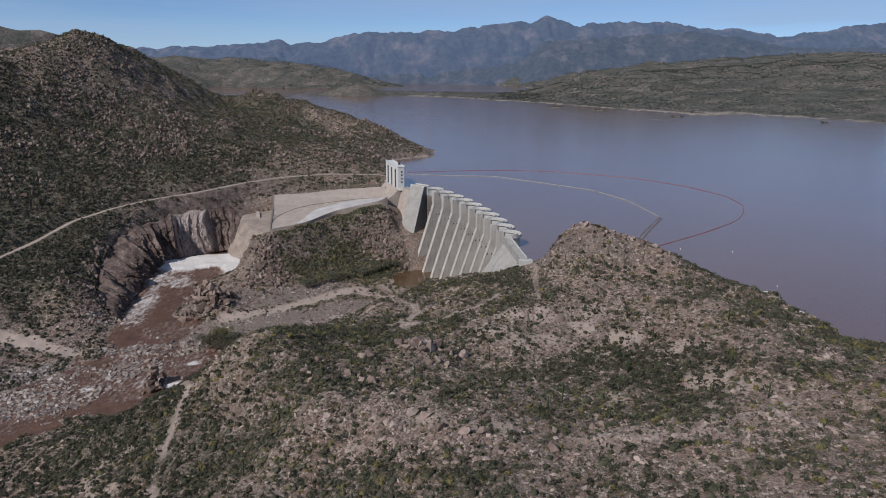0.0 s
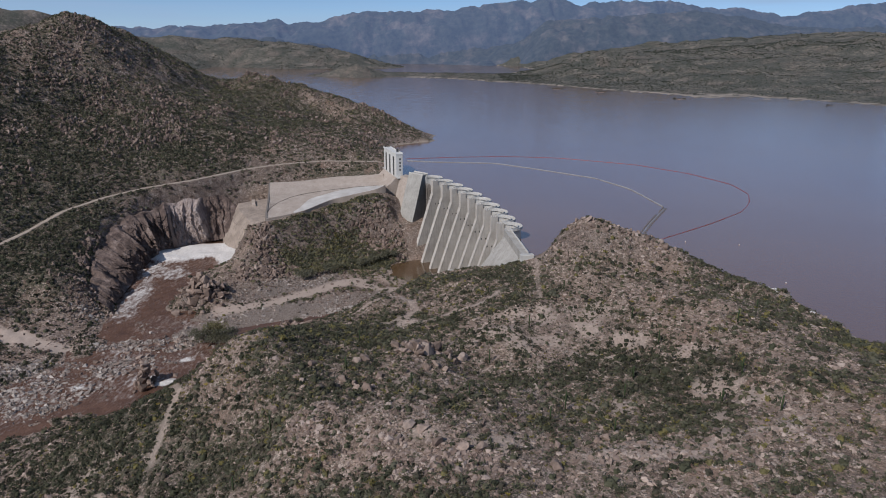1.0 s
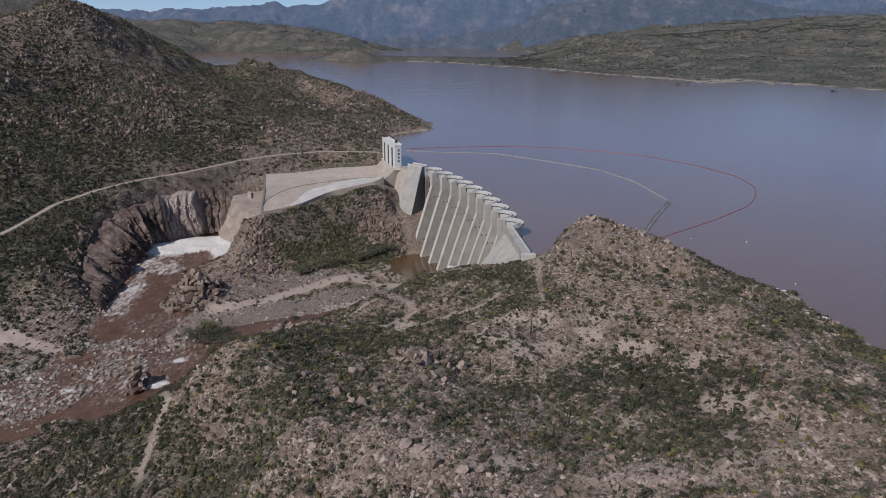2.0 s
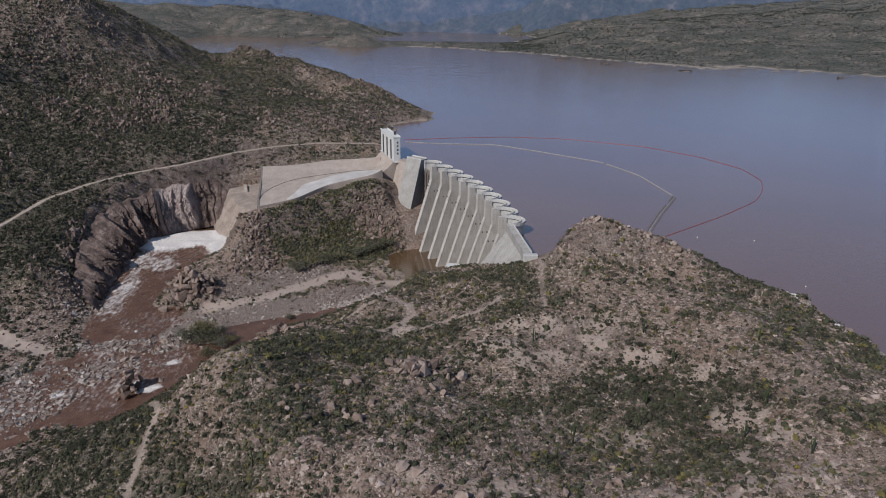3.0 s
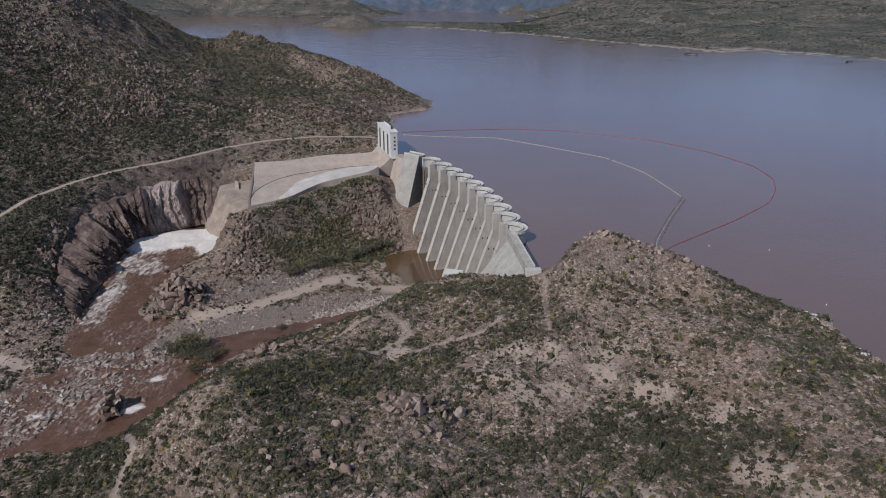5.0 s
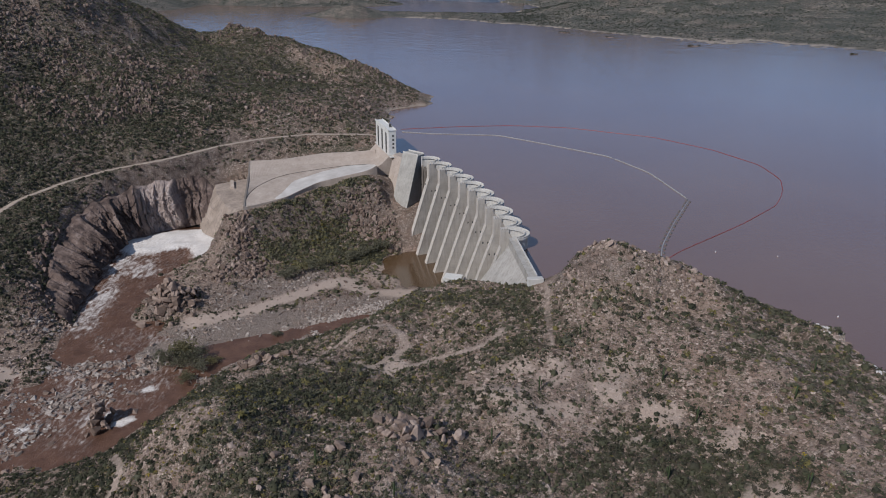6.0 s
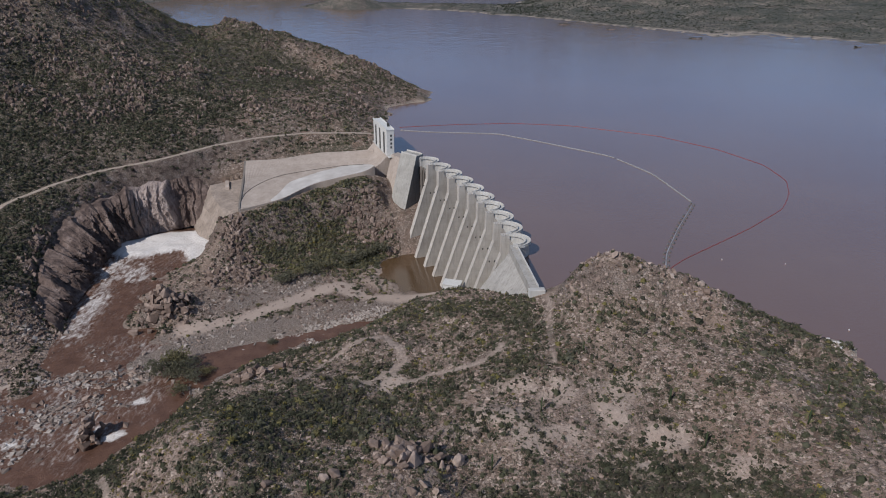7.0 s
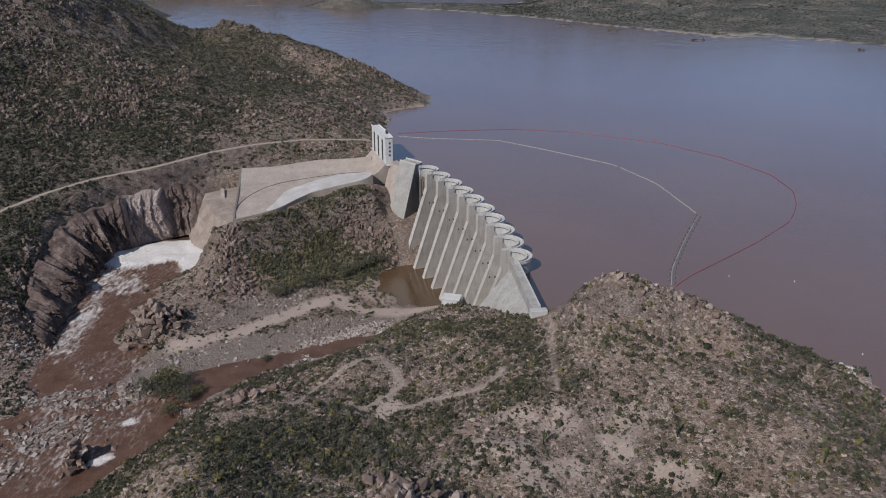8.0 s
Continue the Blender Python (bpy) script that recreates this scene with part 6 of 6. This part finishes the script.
# ---- large shrubs that stand out on the near hill ----
def build_shrubs():
    r = np.random.RandomState(21)
    kinds = []
    for i in range(9):
        v, f = leaf_bush(150, 1300 + i, 0.3, 0.95)
        tone = (0.05, 0.12, 0.2, 0.4, 0.5, 0.58, 0.66, 0.1, 0.75)[i]
        me = bpy.data.meshes.new("desert_shrub")
        me.from_pydata([tuple(p) for p in v], [], [tuple(int(a) for a in q) for q in f])
        me.attributes.new("tone", "FLOAT", "POINT").data.foreach_set("value", np.full(len(v), tone, np.float32))
        me.materials.append(SCRUB)
        kinds.append((me, "olive-green" if 0.35 < tone < 0.7 else "dark green" if tone < 0.3 else "grey-green"))
    p = sow(6000, -150, 185, 150, 345, 22, lambda x, y, z: bush_wish(x, y, z) ** 2)[:270]
    for x, y, z in p:
        me, colour = kinds[r.randint(0, len(kinds))]
        ob = new("desert_shrub", me)
        q = 1.1 + 1.3 * r.rand() ** 2
        ob.location, ob.rotation_euler, ob.scale = (x, y, z - 0.1), (0, 0, r.uniform(0, 6.28)), (q, q * r.uniform(0.8, 1.1), q * r.uniform(0.7, 1.0))
        tagged(ob, "large loose " + colour + " desert shrub on a stony slope", "shrub", "large shrubs")


build_shrubs()


# ---- saguaros ----
def build_saguaros():
    r = np.random.RandomState(9)

    def column(points, radius, sides=9):
        rings = []
        for i, p in enumerate(points):
            q = radius * (1 if i < len(points) - 1 else 0.45)
            rings.append([Vector(p) + Vector((math.cos(a) * q * (1 if j % 2 else 0.86), math.sin(a) * q * (1 if j % 2 else 0.86), 0)) for j in range(sides * 2) for a in (math.pi * j / sides,)])
        return loft(rings)

    spots = [(-35.3, 231.5, 6.0), (19.9, 249.2, 6.5), (43, 207.5, 8.0), (10.3, 209.5, 5.5), (82.6, 271.5, 6.0), (88, 251.2, 7.0), (65, 214.6, 6.0), (71.3, 226.8, 5.5), (103.7, 212.3, 6.5), (93.5, 202.4, 5.5), (38.5, 272.3, 6.5), (-35.4, 270.5, 5.5), (-56.6, 201.5, 6.0), (36.4, 198.4, 5.5), (-64.3, 183.5, 5.0), (118, 250, 5.5), (58, 300, 4.5), (134, 268, 4.5), (55, 189, 5.0), (-10, 215, 5.0), (104, 186, 5.5), (-2, 300, 4.5)]
    for x, y, tall in spots:
        cactus = thing("saguaro", "tall slender green saguaro cactus on a rocky slope", "cactus", "saguaros", (x, y, ground_at(x, y) - 0.2))
        part("trunk", column([(0, 0, 0), (0.02, 0, tall * 0.5), (0, 0.02, tall * 0.95), (0, 0, tall)], 0.26), CACTUS, cactus, smooth=True)
        for _ in range(r.randint(0, 3)):
            a, h = r.uniform(0, 6.28), tall * r.uniform(0.4, 0.55)
            u = Vector((math.cos(a), math.sin(a), 0))
            pts = [u * 0.15 + Vector((0, 0, h)), u * 0.6 + Vector((0, 0, h + 0.15)), u * 0.75 + Vector((0, 0, h + 0.6)), u * 0.75 + Vector((0, 0, h + tall * 0.3)), u * 0.75 + Vector((0, 0, h + tall * 0.32))]
            part("arm", column(pts, 0.17, 7), CACTUS, cactus, smooth=True)


build_saguaros()


# ---- riverside trees and flooded islets ----
def build_trees():
    r = np.random.RandomState(14)
    bark = plain_material("bark", (0.07, 0.055, 0.045), (0.13, 0.105, 0.085), 0.9, 2.0)

    def tree(x, y, tall, wide, label, name="riverside_tree", z=None):
        t = thing(name, label, "tree", "", (x, y, (ground_at(x, y) if z is None else z) - 0.2))
        bm = loft([[Vector((math.cos(a) * q, math.sin(a) * q, h)) for a in np.arange(0, 6.28, 1.05)] for q, h in ((0.3, 0), (0.22, tall * 0.3), (0.1, tall * 0.6))])
        trunk = part("trunk", bm, bark, t)
        for _ in range(5):
            a = r.uniform(0, 6.28)
            end = Vector((math.cos(a) * wide * 0.6, math.sin(a) * wide * 0.6, tall * r.uniform(0.55, 0.85)))
            start = Vector((0, 0, tall * r.uniform(0.15, 0.35)))
            part("limb", loft([[p + Vector((math.cos(b) * q, math.sin(b) * q, 0)) for b in (0, 2.1, 4.2)] for p, q in ((start, 0.13), (end, 0.04))]), bark, trunk)
        vs, fs, n = [], [], 0
        for k in range(9):
            v, f = leaf_bush(70, 900 + int(r.randint(0, 9999)), 0.26, 1.0)
            at = np.array([r.normal(0, wide * 0.32), r.normal(0, wide * 0.32), tall * r.uniform(0.35, 0.75)])
            vs.append(v * wide * 0.5 + at)
            fs.append(f + n)
            n += len(v)
        crown = sheet("crown", np.concatenate(vs), np.concatenate(fs), SCRUB, [("tone", np.full(n, r.uniform(0.66, 0.88)))], False)
        crown.parent = t

    for x, y, tall, wide in ((-143, 384, 8.5, 8.5), (-137, 381, 8, 8), (-148, 379, 6.5, 7), (-132, 375, 6, 7), (-142, 376, 5.5, 6), (-127, 371, 5.5, 6), (-133, 362, 5, 6), (-96, 409, 3.5, 4), (-124, 380, 4.5, 5)):
        tree(x, y, tall, wide, "bushy olive-green tree beside the muddy river")
    for x, y in ((-105, 473), (-100, 478), (-95, 485), (-90, 491), (-84, 497), (-67, 512), (-61, 517), (-55, 522), (-49, 528), (-44, 533)):
        tree(x, y, 5.0, 7.5, "dark green thicket tree at the foot of a knoll")
    islets = ((320, 1921, 38), (413, 1785, 26), (551, 1578, 30), (822, 1431, 14))
    for x, y, wide in islets:
        bm = loft([[Vector((math.cos(a) * wide * q * (0.5 + 0.12 * math.sin(3 * a)), math.sin(a) * wide * q * 0.3, h)) for a in np.arange(0, 6.28, 0.4)] for q, h in ((1.0, -1.5), (0.8, 0.1), (0.4, 0.5))])
        isle = thing("islet", "small dark islet with flooded brush in the lake", "islet", "islets", (x, y, 0))
        part("mound", bm, GROUND, isle)
        vs, fs, n = [], [], 0
        for k in range(int(wide / 2)):
            v, f = leaf_bush(24, 950 + k, 0.5, 0.8)
            vs.append(v * r.uniform(2, 3.6) + np.array([r.uniform(-0.45, 0.45) * wide, r.uniform(-0.2, 0.2) * wide, 0.3]))
            fs.append(f + n)
            n += len(v)
        brush = sheet("brush", np.concatenate(vs), np.concatenate(fs), SCRUB, [("tone", np.full(n, 0.08))], False)
        brush.parent = isle


build_trees()


# ---- floating booms ----
def smooth_line(line, step):
    p = along([(a, b, 0) for a, b in line], step)
    for _ in range(12):
        p[1:-1] = (p[:-2] + 2 * p[1:-1] + p[2:]) / 4
    return p


def build_booms():
    def float_mesh(name, length, radius, mat):
        bm = loft([[Vector((x, math.cos(a) * q, math.sin(a) * q)) for a in np.arange(0, 6.28, 0.79)] for x, q in ((-length / 2, radius * 0.5), (-length / 2 + radius * 0.5, radius), (length / 2 - radius * 0.5, radius), (length / 2, radius * 0.5))])
        me = bpy.data.meshes.new(name)
        bmesh.ops.recalc_face_normals(bm, faces=bm.faces)
        bm.to_mesh(me)
        bm.free()
        me.materials.append(mat)
        return me

    def boom(name, lines, step, meshes, cable_mat, label, gap):
        top = thing(name, label, "boom")
        for line, me in zip(lines, meshes):
            twin = me.name.startswith("dark")
            p = smooth_line(line, 2.0)
            u = np.r_[0, np.cumsum(np.hypot(np.diff(p[:, 0]), np.diff(p[:, 1])))]
            t = np.arange(1.0, u[-1], step)
            x, y = np.interp(t, u, p[:, 0]), np.interp(t, u, p[:, 1])
            wide = 0.42 if twin else 0.06
            part("cable", loft([[Vector((a, b, 0.1 + h)) + Vector((c, c * 0.4, 0)) for c, h in ((-wide, 0), (wide, 0), (0, 0.1 + wide * 0.3))] for a, b in zip(x, y)]), cable_mat, top)
            r = np.random.RandomState(3)
            for i in range(len(t) - 1):
                if r.rand() < gap:
                    continue
                turn = math.atan2(y[i + 1] - y[i], x[i + 1] - x[i])
                off = (1.3 if i % 2 else -1.3) if twin else r.normal(0, 0.12)
                ob = new("float", me)
                ob.parent = top
                ob.location = (x[i] - off * math.sin(turn), y[i] + off * math.cos(turn), 0.12)
                ob.rotation_euler = (0, 0, turn + r.normal(0, 0.06))

    boom("log_boom", [[(-38, 690), (-13, 684), (53, 679), (92, 647), (140, 604), (160, 556), (168, 491)], [(168, 491), (144, 447), (125, 409), (118, 388)]], 3.3, (float_mesh("float", 3.0, 0.5, FLOAT), float_mesh("dark_float", 2.0, 0.6, OLD_FLOAT)), FLOAT, "string of weathered grey floats across the water", 0.03)
    boom("buoy_line", [[(-40, 702), (9, 715), (68, 724), (125, 716), (199, 677), (237, 630), (256, 582), (254, 542), (242, 513), (223, 482), (187, 447), (156, 421), (131, 400), (118, 386)]], 3.0, (float_mesh("red_float", 2.5, 0.17, RED),), RED, "long curved string of red floats on the lake", 0.0)
    for x, y in ((151.7, 400.6), (183.1, 395.5), (178.2, 328.0)):
        b = thing("buoy", "small white mooring buoy on the lake", "buoy", "buoys", (x, y, 0))
        part("body", loft([[Vector((math.cos(a) * q, math.sin(a) * q, h)) for a in np.arange(0, 6.28, 0.63)] for q, h in ((0.2, -0.3), (0.32, 0), (0.32, 0.3), (0.15, 0.6), (0.06, 0.8))]), WHITE, b)
        part("band", loft([[Vector((math.cos(a) * 0.335, math.sin(a) * 0.335, h)) for a in np.arange(0, 6.28, 0.63)] for h in (0.12, 0.24)]), RED, b)


build_booms()
